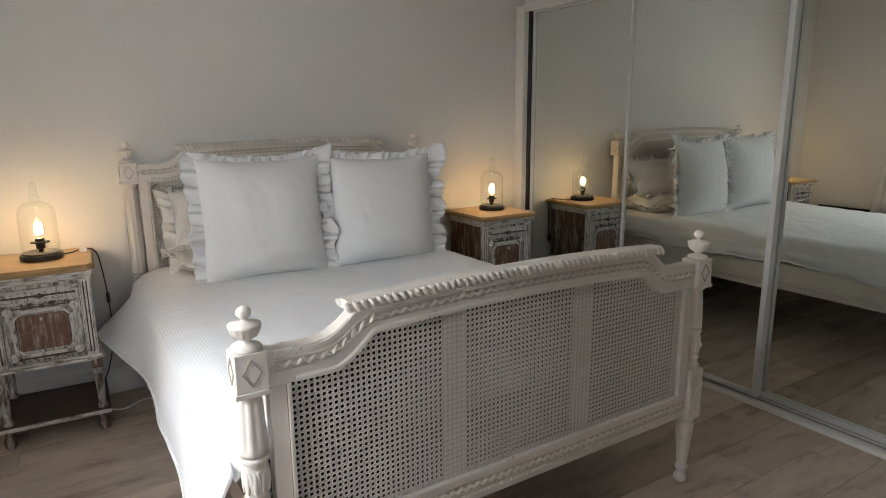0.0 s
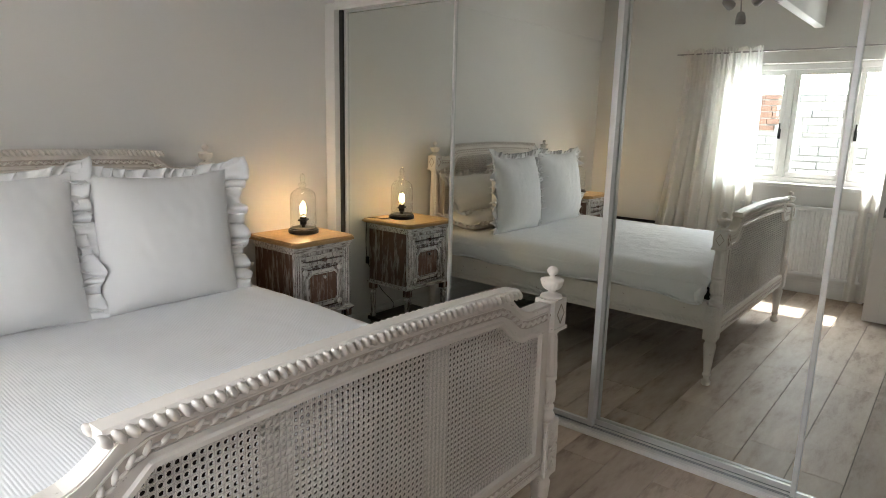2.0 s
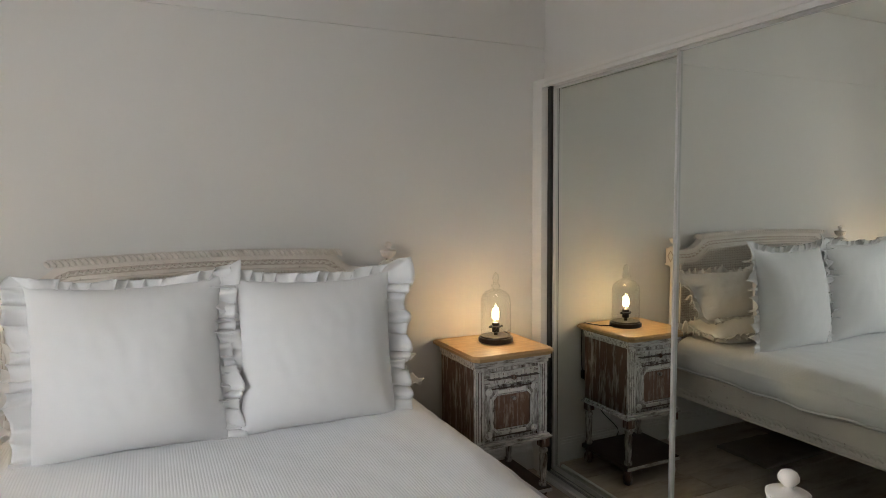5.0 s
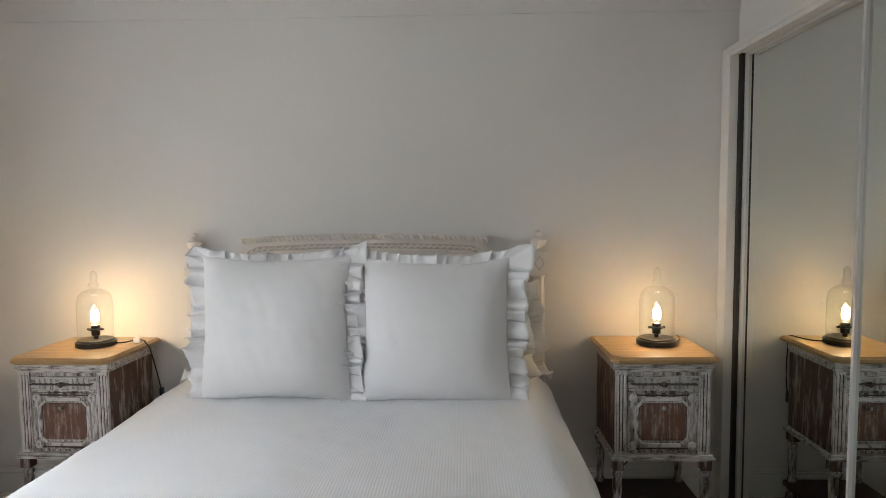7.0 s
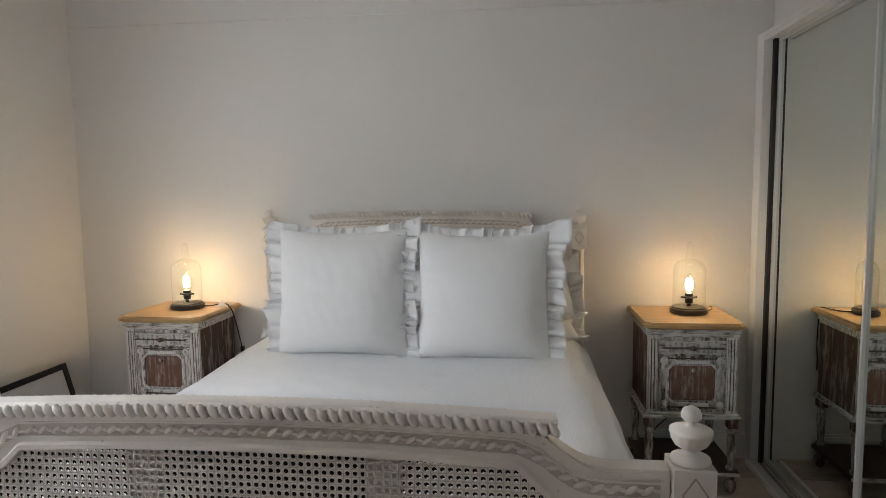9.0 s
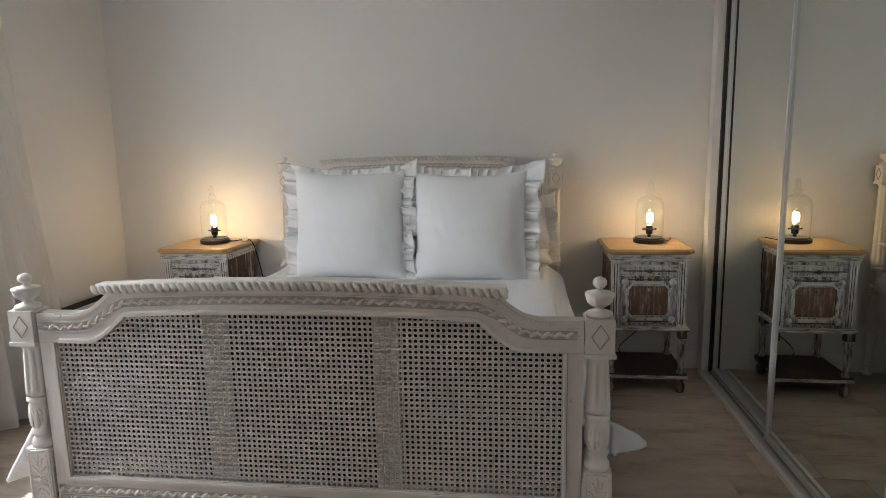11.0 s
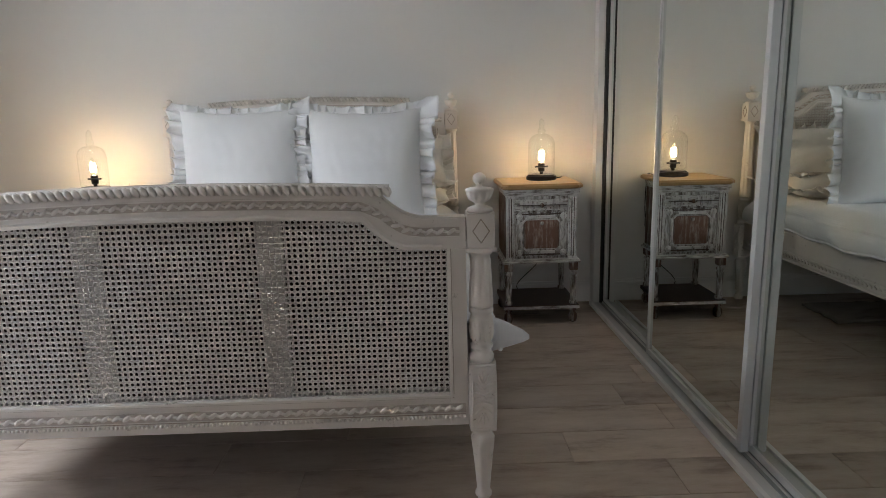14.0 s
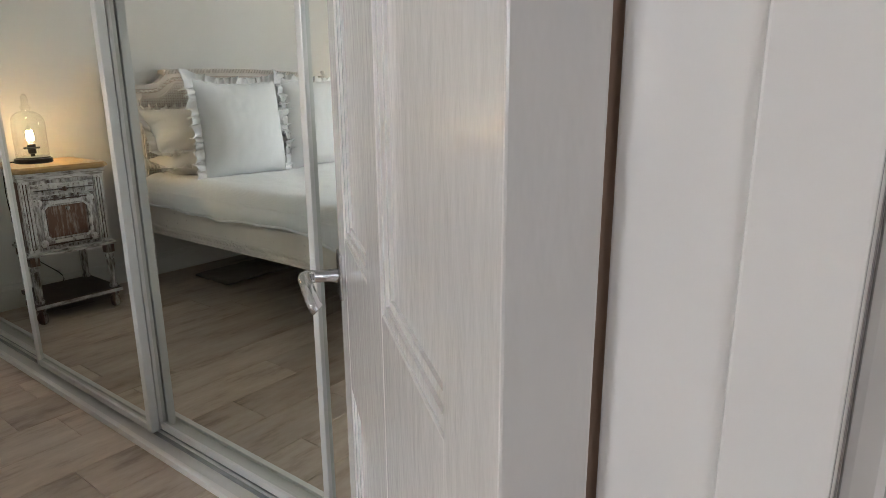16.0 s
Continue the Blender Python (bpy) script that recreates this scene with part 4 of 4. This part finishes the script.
            col.append(bm.verts.new((px + dx * out + (side if nx == 0 else 0), wave - length * 0.55 * bend * r * r, pz + dz * out + (side if nz == 0 else 0))))
        if prev:
            for q in range(6):
                bm.faces.new((prev[q], col[q], col[q + 1], prev[q + 1]))
        prev = col
    rf = part("ruffle", bm, material, top, smooth=True)
    so = rf.modifiers.new("thick", "SOLIDIFY")
    so.thickness = 0.0015
    return top


EU = "large square pillows on the bed"
pillow("pillow", (-0.288, 1.600, 0.652), -6, 1, 0.590, 0.570, 0.25, LINEN, "large white linen pillow with ruffled edge leaning at the headboard", 3, 0.070, EU)
pillow("pillow", (0.350, 1.595, 0.646), -6, -2, 0.580, 0.560, 0.25, LINEN, "large white linen pillow with crumpled ruffle beside its twin", 9, 0.085, EU)
SL = "ruffled sleeping pillows at the headboard"
for sx, inner in ((-1, 0.34), (1, 0.45)):
    pillow("pillow", (sx * inner, 1.72, 0.715), -86, 0, 0.66, 0.32, 0.15, LINEN2, "cream linen sleeping pillow with ruffles lying flat on the bed", 20 + sx, 0.05, SL, 0.4)
    pillow("pillow", (sx * (inner + 0.02), 1.82, 0.80), -42, sx * 3, 0.60, 0.32, 0.16, LINEN2, "cream ruffled linen pillow propped behind the large ones", 30 + sx, 0.065, SL, 0.4)


# ---- nightstands and lamps ----
def nightstand(at, label, turn=0):
    """Narrow cabinet on turned legs with a drawer, a carved door and a low shelf; origin at the floor, front at -y."""
    n = thing("nightstand", at, label, "nightstand", "nightstands beside the bed", rz=turn)
    w, d = 0.195, 0.36
    bm = bmesh.new()
    x0, y0, x1, y1, c = -0.222, -0.042, 0.222, 0.402, 0.028
    ring = [(x0 + c, y0), (x1 - c, y0), (x1, y0 + c), (x1, y1), (x0, y1), (x0, y0 + c)]
    def slab(z0, z1, ins0, ins1):
        lo, hi = [], []
        for x, y in ring:
            lo.append(bm.verts.new((x * (1 - ins0 / 0.22), 0.17 + (y - 0.17) * (1 - ins0 / 0.2), z0)))
            hi.append(bm.verts.new((x * (1 - ins1 / 0.22), 0.17 + (y - 0.17) * (1 - ins1 / 0.2), z1)))
        for k in range(6):
            m = (k + 1) % 6
            bm.faces.new((lo[k], lo[m], hi[m], hi[k]))
        bm.faces.new(lo[::-1])
        bm.faces.new(hi)
    slab(0.762, 0.769, 0.010, 0.004)
    slab(0.769, 0.781, 0.000, 0.000)
    slab(0.781, 0.791, 0.001, 0.010)
    part("tabletop", bm, OAK, n, "honey oak top with clipped corners")
    part("cornice", boxes((-w - 0.012, w + 0.012, -0.012, d, 0.738, 0.762), (-w - 0.004, w + 0.004, -0.005, d, 0.722, 0.738), bevel=0.003), LIMED_ACROSS, n)
    part("side_panel", boxes((-w, -w + 0.016, 0.016, d, 0.372, 0.722)), LIMED_SIDE, n, "rubbed brown side with flaking white paint")
    part("side_panel", boxes((w - 0.016, w, 0.016, d, 0.372, 0.722)), LIMED_SIDE, n, "rubbed brown side with flaking white paint")
    part("back_panel", boxes((-w + 0.016, w - 0.016, d - 0.01, d, 0.372, 0.722)), LIMED_SIDE, n)
    for a, z0, z1 in ((0.018, 0.372, 0.384), (0.010, 0.634, 0.642), (0.010, 0.704, 0.722)):
        part("cross_rail", boxes((-w + 0.016, w - 0.016, a, d - 0.01, z0, z1)), LIMED, n)
    for s in (-1, 1):
        a, b = sorted((s * (w - 0.046), s * w))
        bm = boxes((a, b, 0.0, 0.016, 0.372, 0.722))
        for k in range(3):
            cx = a + 0.0095 + k * 0.0135
            box(bm, cx - 0.0042, cx + 0.0042, -0.005, 0.001, 0.385, 0.71, 0.002)
        part("pilaster", bm, LIMED_EDGE, n)
        part("pilaster_ground", boxes((a + 0.004, b - 0.004, -0.0012, 0.0, 0.385, 0.71)), SHELFM, n, "dark wood between the flutes")
    dr = part("drawer", boxes((-0.146, 0.146, 0.003, 0.018, 0.643, 0.703), bevel=0.002), LIMED_ACROSS, n)
    bm = bmesh.new()
    for k in range(10):
        cx = (k - 4.5) * 0.0245
        if abs(cx) > 0.02:
            box(bm, cx - 0.0075, cx + 0.0075, -0.0055, 0.0001, 0.651, 0.695)
    box(bm, -0.139, 0.139, -0.004, 0.0001, 0.696, 0.7015)
    box(bm, -0.139, 0.139, -0.004, 0.0001, 0.6445, 0.650)
    part("fluting", bm, LIMED_EDGE, dr)
    part("drawer_ground", boxes((-0.134, 0.134, 0.0003, 0.0028, 0.649, 0.697)), SHELFM, dr, "dark wood between the flutes")
    part("rosette", lathe(bmesh.new(), [(0.022, 0.668), (0.022, 0.6745), (0.012, 0.676)], steps=16), LIMED_SIDE, dr)
    ros = dr.children[0]
    ros.data.transform(Matrix.Translation((0, 0.673, 0.673)) @ Matrix.Rotation(radians(90), 4, "X") @ Matrix.Translation((0, 0, -0.0)) @ Matrix.Translation((0, 0, 0)))
    ros.data.transform(Matrix.Translation((0, -0.002, 0)))
    bm = bmesh.new()
    blob(bm, (0, -0.017, 0.673), (0.012, 0.010, 0.012), None, 12, 8)
    box(bm, -0.005, 0.005, -0.012, 0.003, 0.668, 0.678)
    part("knob", bm, LIMED_SIDE, dr, "small round dark rubbed knob", smooth=True)
    # door with corner roundels and a bare brown panel
    dd = part("door", boxes((-0.146, 0.146, 0.004, 0.018, 0.388, 0.632), bevel=0.002), LIMED, n)
    bm = bmesh.new()
    for s in (-1, 1):
        a, b = sorted((s * 0.100, s * 0.116))
        box(bm, a, b, -0.006, 0.005, 0.44, 0.58, 0.003)
    box(bm, -0.075, 0.075, -0.006, 0.005, 0.404, 0.420, 0.003)
    box(bm, -0.075, 0.075, -0.006, 0.005, 0.600, 0.616, 0.003)
    for sx in (-1, 1):
        for z in (0.415, 0.605):
            sz = 1 if z > 0.5 else -1
            m = Matrix.Translation((sx * 0.092, 0, 0.51 + sz * 0.079)) @ Matrix.Rotation(sx * sz * radians(45), 4, "Y")
            bmesh.ops.create_cube(bm, size=1, matrix=m @ Matrix.Diagonal((0.034, 0.010, 0.010, 1)))
    part("panel_moulding", bm, LIMED_EDGE, dd)
    for sx in (-1, 1):
        for z in (0.408, 0.612):
            bm = bmesh.new()
            blob(bm, (sx * 0.122, 0.003, z), (0.019, 0.007, 0.019), None, 16, 6)
            blob(bm, (sx * 0.122, -0.005, z), (0.008, 0.006, 0.008), None, 10, 5)
            part("roundel", bm, LIMED_EDGE, dd, smooth=True)
    bm = bmesh.new()
    for k in range(26):
        blob(bm, (-0.075 + k * 0.006, 0.003, 0.428), (0.0024, 0.003, 0.0024), None, 6, 4)
        blob(bm, (-0.075 + k * 0.006, 0.003, 0.592), (0.0024, 0.003, 0.0024), None, 6, 4)
    tagged(part("pearl_moulding", bm, LIMED_EDGE, dd), kind="stuff")
    part("door_ground", boxes((-0.140, 0.140, 0.0022, 0.004, 0.394, 0.400), (-0.140, 0.140, 0.0022, 0.004, 0.620, 0.626), (-0.098, -0.0962, -0.0015, 0.004, 0.43, 0.592), (0.0962, 0.098, -0.0015, 0.004, 0.43, 0.592)), SHELFM, dd, "dark rubbed grooves")
    part("door_panel", boxes((-0.096, 0.096, -0.001, 0.005, 0.432, 0.590), bevel=0.004), BROWN, dd, "bare brown wood panel with traces of white paint")
    bm = bmesh.new()
    blob(bm, (0, -0.018, 0.575), (0.011, 0.010, 0.011), None, 12, 8)
    box(bm, -0.005, 0.005, -0.014, 0.0, 0.570, 0.580)
    part("knob", bm, LIMED, dd, "small round limewashed knob", smooth=True)
    part("base_moulding", boxes((-0.215, 0.215, -0.020, d + 0.005, 0.350, 0.362), (-0.205, 0.205, -0.010, d, 0.362, 0.372), bevel=0.003), LIMED_ACROSS, n)
    for sx in (-1, 1):
        for yy in (0.012, d - 0.025):
            lg = part("leg", boxes((sx * 0.182 - 0.022, sx * 0.182 + 0.022, yy - 0.022, yy + 0.022, 0.305, 0.350), bevel=0.003), LIMED_SIDE, n)
            prof = [(0.018, 0.108), (0.021, 0.113), (0.021, 0.124), (0.014, 0.131), (0.016, 0.15), (0.020, 0.235), (0.020, 0.262), (0.014, 0.270), (0.022, 0.280), (0.022, 0.290), (0.014, 0.296), (0.018, 0.305)]
            part("turned_shaft", lathe(bmesh.new(), prof, sx * 0.182, yy, 40, 8, 0.16, (0.14, 0.262)), LIMED, lg, smooth=True)
            part("bun_foot", lathe(bmesh.new(), [(0.012, 0.0), (0.021, 0.008), (0.026, 0.030), (0.024, 0.048), (0.014, 0.060), (0.014, 0.066), (0.020, 0.070), (0.020, 0.084)], sx * 0.182, yy, 20), LIMED_SIDE, lg, smooth=True)
    part("shelf", boxes((-0.212, 0.212, -0.018, d, 0.084, 0.1078), bevel=0.004), SHELFM, n, "low shelf, dark brown with rubbed edges")
    part("shelf_edge", boxes((-0.213, 0.213, -0.022, -0.0185, 0.087, 0.104), bevel=0.001), LIMED_ACROSS, n)
    return n


nightstand((1.285, 1.742, 0), "limewashed nightstand with oak top beside the mirror doors")
nightstand((-1.243, 1.738, 0), "limewashed nightstand with oak top on the window side", -2)


def table_lamp(at, cord, label):
    l = thing("table_lamp", at, label, "table lamp", "glass cloche lamps on the nightstands")
    part("base", lathe(bmesh.new(), [(0.080, 0.0), (0.086, 0.003), (0.086, 0.020), (0.083, 0.024), (0.078, 0.025), (0.076, 0.030), (0.070, 0.032), (0.02, 0.032)], steps=48), BLACK, l, smooth=False)
    part("socket", lathe(bmesh.new(), [(0.010, 0.031), (0.010, 0.045), (0.018, 0.048), (0.019, 0.070), (0.029, 0.073), (0.029, 0.078), (0.019, 0.081), (0.019, 0.094), (0.014, 0.096)], steps=24), BLACK, l, smooth=False)
    for s in (-1, 1):
        bm = boxes((s * 0.030 - 0.008, s * 0.030 + 0.008, -0.004, 0.004, 0.070, 0.080), bevel=0.002)
        part("thumb_screw", bm, BLACK, l)
    gl = [(0.011, 0.094), (0.014, 0.110), (0.022, 0.130), (0.0225, 0.140), (0.019, 0.158), (0.010, 0.180), (0.004, 0.190)]
    bulb = part("bulb", lathe(bmesh.new(), gl, steps=20), GLASS, l, "clear lit filament bulb", smooth=True)
    bulb.visible_shadow = False
    bm = bmesh.new()
    for k in range(5):
        a = k * 2 * math.pi / 5
        lathe(bm, [(0.0020, 0.112), (0.0050, 0.120), (0.0050, 0.146), (0.0020, 0.162)], 0.012 * math.cos(a), 0.012 * math.sin(a), 8)
    fil = part("filament", bm, BULB, bulb, "glowing orange filament")
    fil.visible_shadow = False
    dome = [(0.0735, 0.028), (0.0745, 0.06), (0.0745, 0.190), (0.073, 0.212), (0.066, 0.232), (0.052, 0.247), (0.034, 0.256), (0.020, 0.260), (0.017, 0.268), (0.023, 0.276), (0.023, 0.282), (0.015, 0.288), (0.013, 0.300), (0.0165, 0.316), (0.014, 0.332), (0.006, 0.342), (0.001, 0.345)]
    bm = bmesh.new()
    lathe(bm, dome, steps=40)
    bmesh.ops.delete(bm, geom=[f for f in bm.faces if all(abs(v.co.z - 0.028) < 1e-4 for v in f.verts)], context="FACES_ONLY")
    g = part("cloche", bm, GLASS, l, "clear blown glass bell with a knob on top", smooth=True)
    g.visible_shadow = False
    p = new("lamp_light", bpy.data.lights.new("lamp_light", "POINT"))
    p.parent = l
    p.location = (0, 0, 0.137)
    p.data.energy, p.data.color, p.data.shadow_soft_size = 0.095, (1.0, 0.67, 0.37), 0.012
    c = tube("cord", cord, 0.003, BLACK, l)
    sw = cord[6] if len(cord) > 9 else cord[5]
    part("cord_switch", boxes((sw[0] - 0.008, sw[0] + 0.008, sw[1] - 0.012, sw[1] + 0.012, sw[2] - 0.025, sw[2] + 0.025), bevel=0.004), BLACK, c)
    return l


table_lamp((1.320, 1.955, 0.7915), [(0.082, 0.01, 0.010), (0.115, 0.05, 0.005), (0.14, 0.11, 0.004), (0.150, 0.175, -0.002), (0.150, 0.188, -0.05), (0.14, 0.188, -0.3), (0.02, 0.182, -0.52), (-0.12, 0.182, -0.68), (0.02, 0.182, -0.76)], "lit glass cloche table lamp on the mirror-side nightstand")
table_lamp((-1.215, 1.945, 0.7915), [(0.084, 0.0, 0.012), (0.12, 0.02, 0.010), (0.16, 0.06, 0.014), (0.20, 0.05, 0.010), (0.205, 0.04, 0.006), (0.225, 0.05, -0.04), (0.245, 0.10, -0.25), (0.245, 0.16, -0.5), (0.19, 0.18, -0.70), (0.10, 0.15, -0.784)], "lit glass cloche table lamp on the window-side nightstand")


# ---- things on the floor and cords ----
def leaning_frame():
    f = thing("picture_frame", (WALL_L + 0.165, 1.56, 0), "black picture frame with a pale canvas leaning on the window wall", "picture frame")
    hh, ww, t = 0.51, 0.34, 0.03
    parts = (("frame_side", (0, 0.02, -ww, -ww + t, 0, hh)), ("frame_side", (0, 0.02, ww - t, ww, 0, hh)), ("frame_side", (0, 0.02, -ww + t, ww - t, 0, t)), ("frame_side", (0, 0.02, -ww + t, ww - t, hh - t, hh)))
    tilt = Matrix.Rotation(radians(-15), 4, "Y")
    for nm, b in parts:
        o = part(nm, boxes(b, bevel=0.002), BLACK, f)
        o.data.transform(tilt)
    o = part("canvas", boxes((0.004, 0.012, -ww + t, ww - t, t, hh - t)), WALLP, f, "blank pale grey canvas")
    o.data.transform(tilt)


leaning_frame()
wa = thing("plug_adapter", (-1.052, 2.00, 0.792), "small white plug adapter on the nightstand top", "adapter")
part("body", boxes((-0.016, 0.016, -0.012, 0.012, 0, 0.024), bevel=0.004), TRIM, wa)
part("pin", boxes((-0.003, 0.003, -0.003, 0.003, 0.024, 0.038), bevel=0.001), TRIM, wa)
cb = tube("extension_cable", [(-1.10, 2.02, 0.006), (-0.98, 1.90, 0.006), (-0.86, 1.96, 0.006), (-0.72, 1.88, 0.006), (-0.5, 2.0, 0.006)], 0.004, TRIM)
tagged(cb, "thin white cable lying on the floor behind the nightstand", "cable")


def mat_under_bed():
    bm = bmesh.new()
    n = 24
    g = [[bm.verts.new((0.05 + i * 0.55 / n, 1.55 + j * 0.34 / n, 0.022 + 0.010 * noise.noise(Vector((i * 0.3, j * 0.3, 2))))) for i in range(n + 1)] for j in range(n + 1)]
    for j in range(n):
        for i in range(n):
            bm.faces.new((g[j][i], g[j][i + 1], g[j + 1][i + 1], g[j + 1][i]))
    o = part("folded_mat", bm, MATBROWN, smooth=True)
    so = o.modifiers.new("thick", "SOLIDIFY")
    so.thickness = 0.014
    tagged(o, "brown crumpled mat lying on the floor under the bed", "mat")


mat_under_bed()


# ---- ceiling spotlights ----
def spots():
    s = thing("ceiling_spotlight", (0.30, 0.185, 2.298), "brushed nickel ceiling light with four tilted spots under the beam", "ceiling light")
    part("base", lathe(bmesh.new(), [(0.045, -0.024), (0.052, -0.018), (0.052, -0.002), (0.045, 0)], steps=28), STEEL, s)
    part("stem", boxes((-0.006, 0.006, -0.006, 0.006, -0.05, -0.024)), STEEL, s)
    tube("bar", [(0.06, 0.05, -0.045), (0, 0, -0.045), (-0.03, -0.15, -0.035)], 0.006, STEEL, s)
    for (bx, by, bz), (hx, hy, hz), rot in (((0.06, 0.05, -0.045), (0.08, 0.075, -0.14), (0, 70, 20)), ((0.03, 0.02, -0.045), (0.02, 0.01, -0.215), (0, 5, 0)), ((-0.01, -0.05, -0.042), (-0.04, -0.07, -0.11), (60, 0, 30)), ((-0.03, -0.15, -0.035), (-0.05, -0.145, -0.10), (-60, 0, 10))):
        a = tube("arm", [(bx, by, bz), ((bx + hx) / 2, (by + hy) / 2, (bz + hz) / 2), (hx, hy, hz + 0.01)], 0.004, STEEL, s)
        o = part("spot", lathe(bmesh.new(), [(0.010, 0.030), (0.020, 0.022), (0.026, 0.0), (0.029, -0.030), (0.028, -0.040), (0.022, -0.034)], steps=20), STEEL, s, smooth=True)
        o.data.transform(pose(hx, hy, hz, *rot))
        g = part("lamp_glass", lathe(bmesh.new(), [(0.021, -0.046), (0.024, -0.036), (0.021, -0.033)], steps=16), TRIM, o)
        g.data.transform(pose(hx, hy, hz, *rot))


spots()


# ---- outside the window ----
def stone_wall():
    rnd = random.Random(11)
    w = structure(part("backdrop", boxes((-4.5, -4.2, -6, 8, -1.5, 4.2)), MORTAR), "stone and brick wall across the yard", "outside wall")
    for name, y0, y1, z0, z1, hh, material in (("stones", -3.0, 0.92, 1.42, 3.6, 0.095, STONE), ("stones", -3.0, 4.0, -0.4, 1.42, 0.095, STONE), ("bricks", 0.94, 4.0, 1.43, 3.6, 0.075, BRICK)):
        bm = bmesh.new()
        z = z0
        while z < z1 - 0.03:
            h = hh * rnd.uniform(0.6, 1.25) if name == "stones" else hh
            h = min(h, z1 - z)
            y = y0 + rnd.uniform(-0.2, 0)
            while y < y1:
                l = rnd.uniform(0.07, 0.34) if name == "stones" else 0.225
                g = rnd.uniform(0.004, 0.016)
                box(bm, -4.2, -4.2 + rnd.uniform(0.012, 0.05), y, min(y + l - g, y1), z + rnd.uniform(0, 0.006), z + h - 0.008 - rnd.uniform(0, 0.01))
                y += l
            z += h
        tagged(part(name, bm, material, w), kind="stuff")


stone_wall()
gr = structure(part("ground", boxes((-30, -2.2, -20, 20, -0.45, -0.4)), MORTAR), "pale paved yard outside the window", "ground")


# ---- floor planks ----
def planks():
    rnd = random.Random(4)
    cache = {}
    y = -3.2 + 0.003
    base = 0.275 - 0.205 * 17
    k = 0
    starts = {17: 1.14, 18: 0.35, 16: 1.45}
    while True:
        y = base + k * 0.205
        if y > 2.15:
            break
        ph = starts.get(k, rnd.uniform(0, 1.2))
        x = ph - 1.21 * math.ceil((ph + 2.5) / 1.21)
        while x < 2.39:
            a, b = max(x, -2.37), min(x + 1.21, 2.39)
            ww = min(0.205, 2.158 - y)
            if b - a > 0.02 and ww > 0.01:
                key = (round(b - a, 4), round(ww, 4))
                if key not in cache:
                    bm = bmesh.new()
                    lx, ly, c = b - a - 0.0012, ww - 0.0022, 0.0016
                    lo = [bm.verts.new(p) for p in ((0, 0, -0.01), (lx, 0, -0.01), (lx, ly, -0.01), (0, ly, -0.01))]
                    md = [bm.verts.new(p) for p in ((0, 0, -0.0012), (lx, 0, -0.0012), (lx, ly, -0.0012), (0, ly, -0.0012))]
                    hi = [bm.verts.new(p) for p in ((c, c, 0), (lx - c, c, 0), (lx - c, ly - c, 0), (c, ly - c, 0))]
                    for p, q in ((lo, md), (md, hi)):
                        for i in range(4):
                            j = (i + 1) % 4
                            bm.faces.new((p[i], p[j], q[j], q[i]))
                    bm.faces.new(hi)
                    me = bpy.data.meshes.new("plank")
                    bm.normal_update()
                    bm.to_mesh(me)
                    bm.free()
                    me.materials.append(PLANK)
                    cache[key] = me
                ob = new("plank", cache[key])
                ob.parent = floor_ob
                ob.location = (a, y, 0)
            x += 1.21
        k += 1


planks()
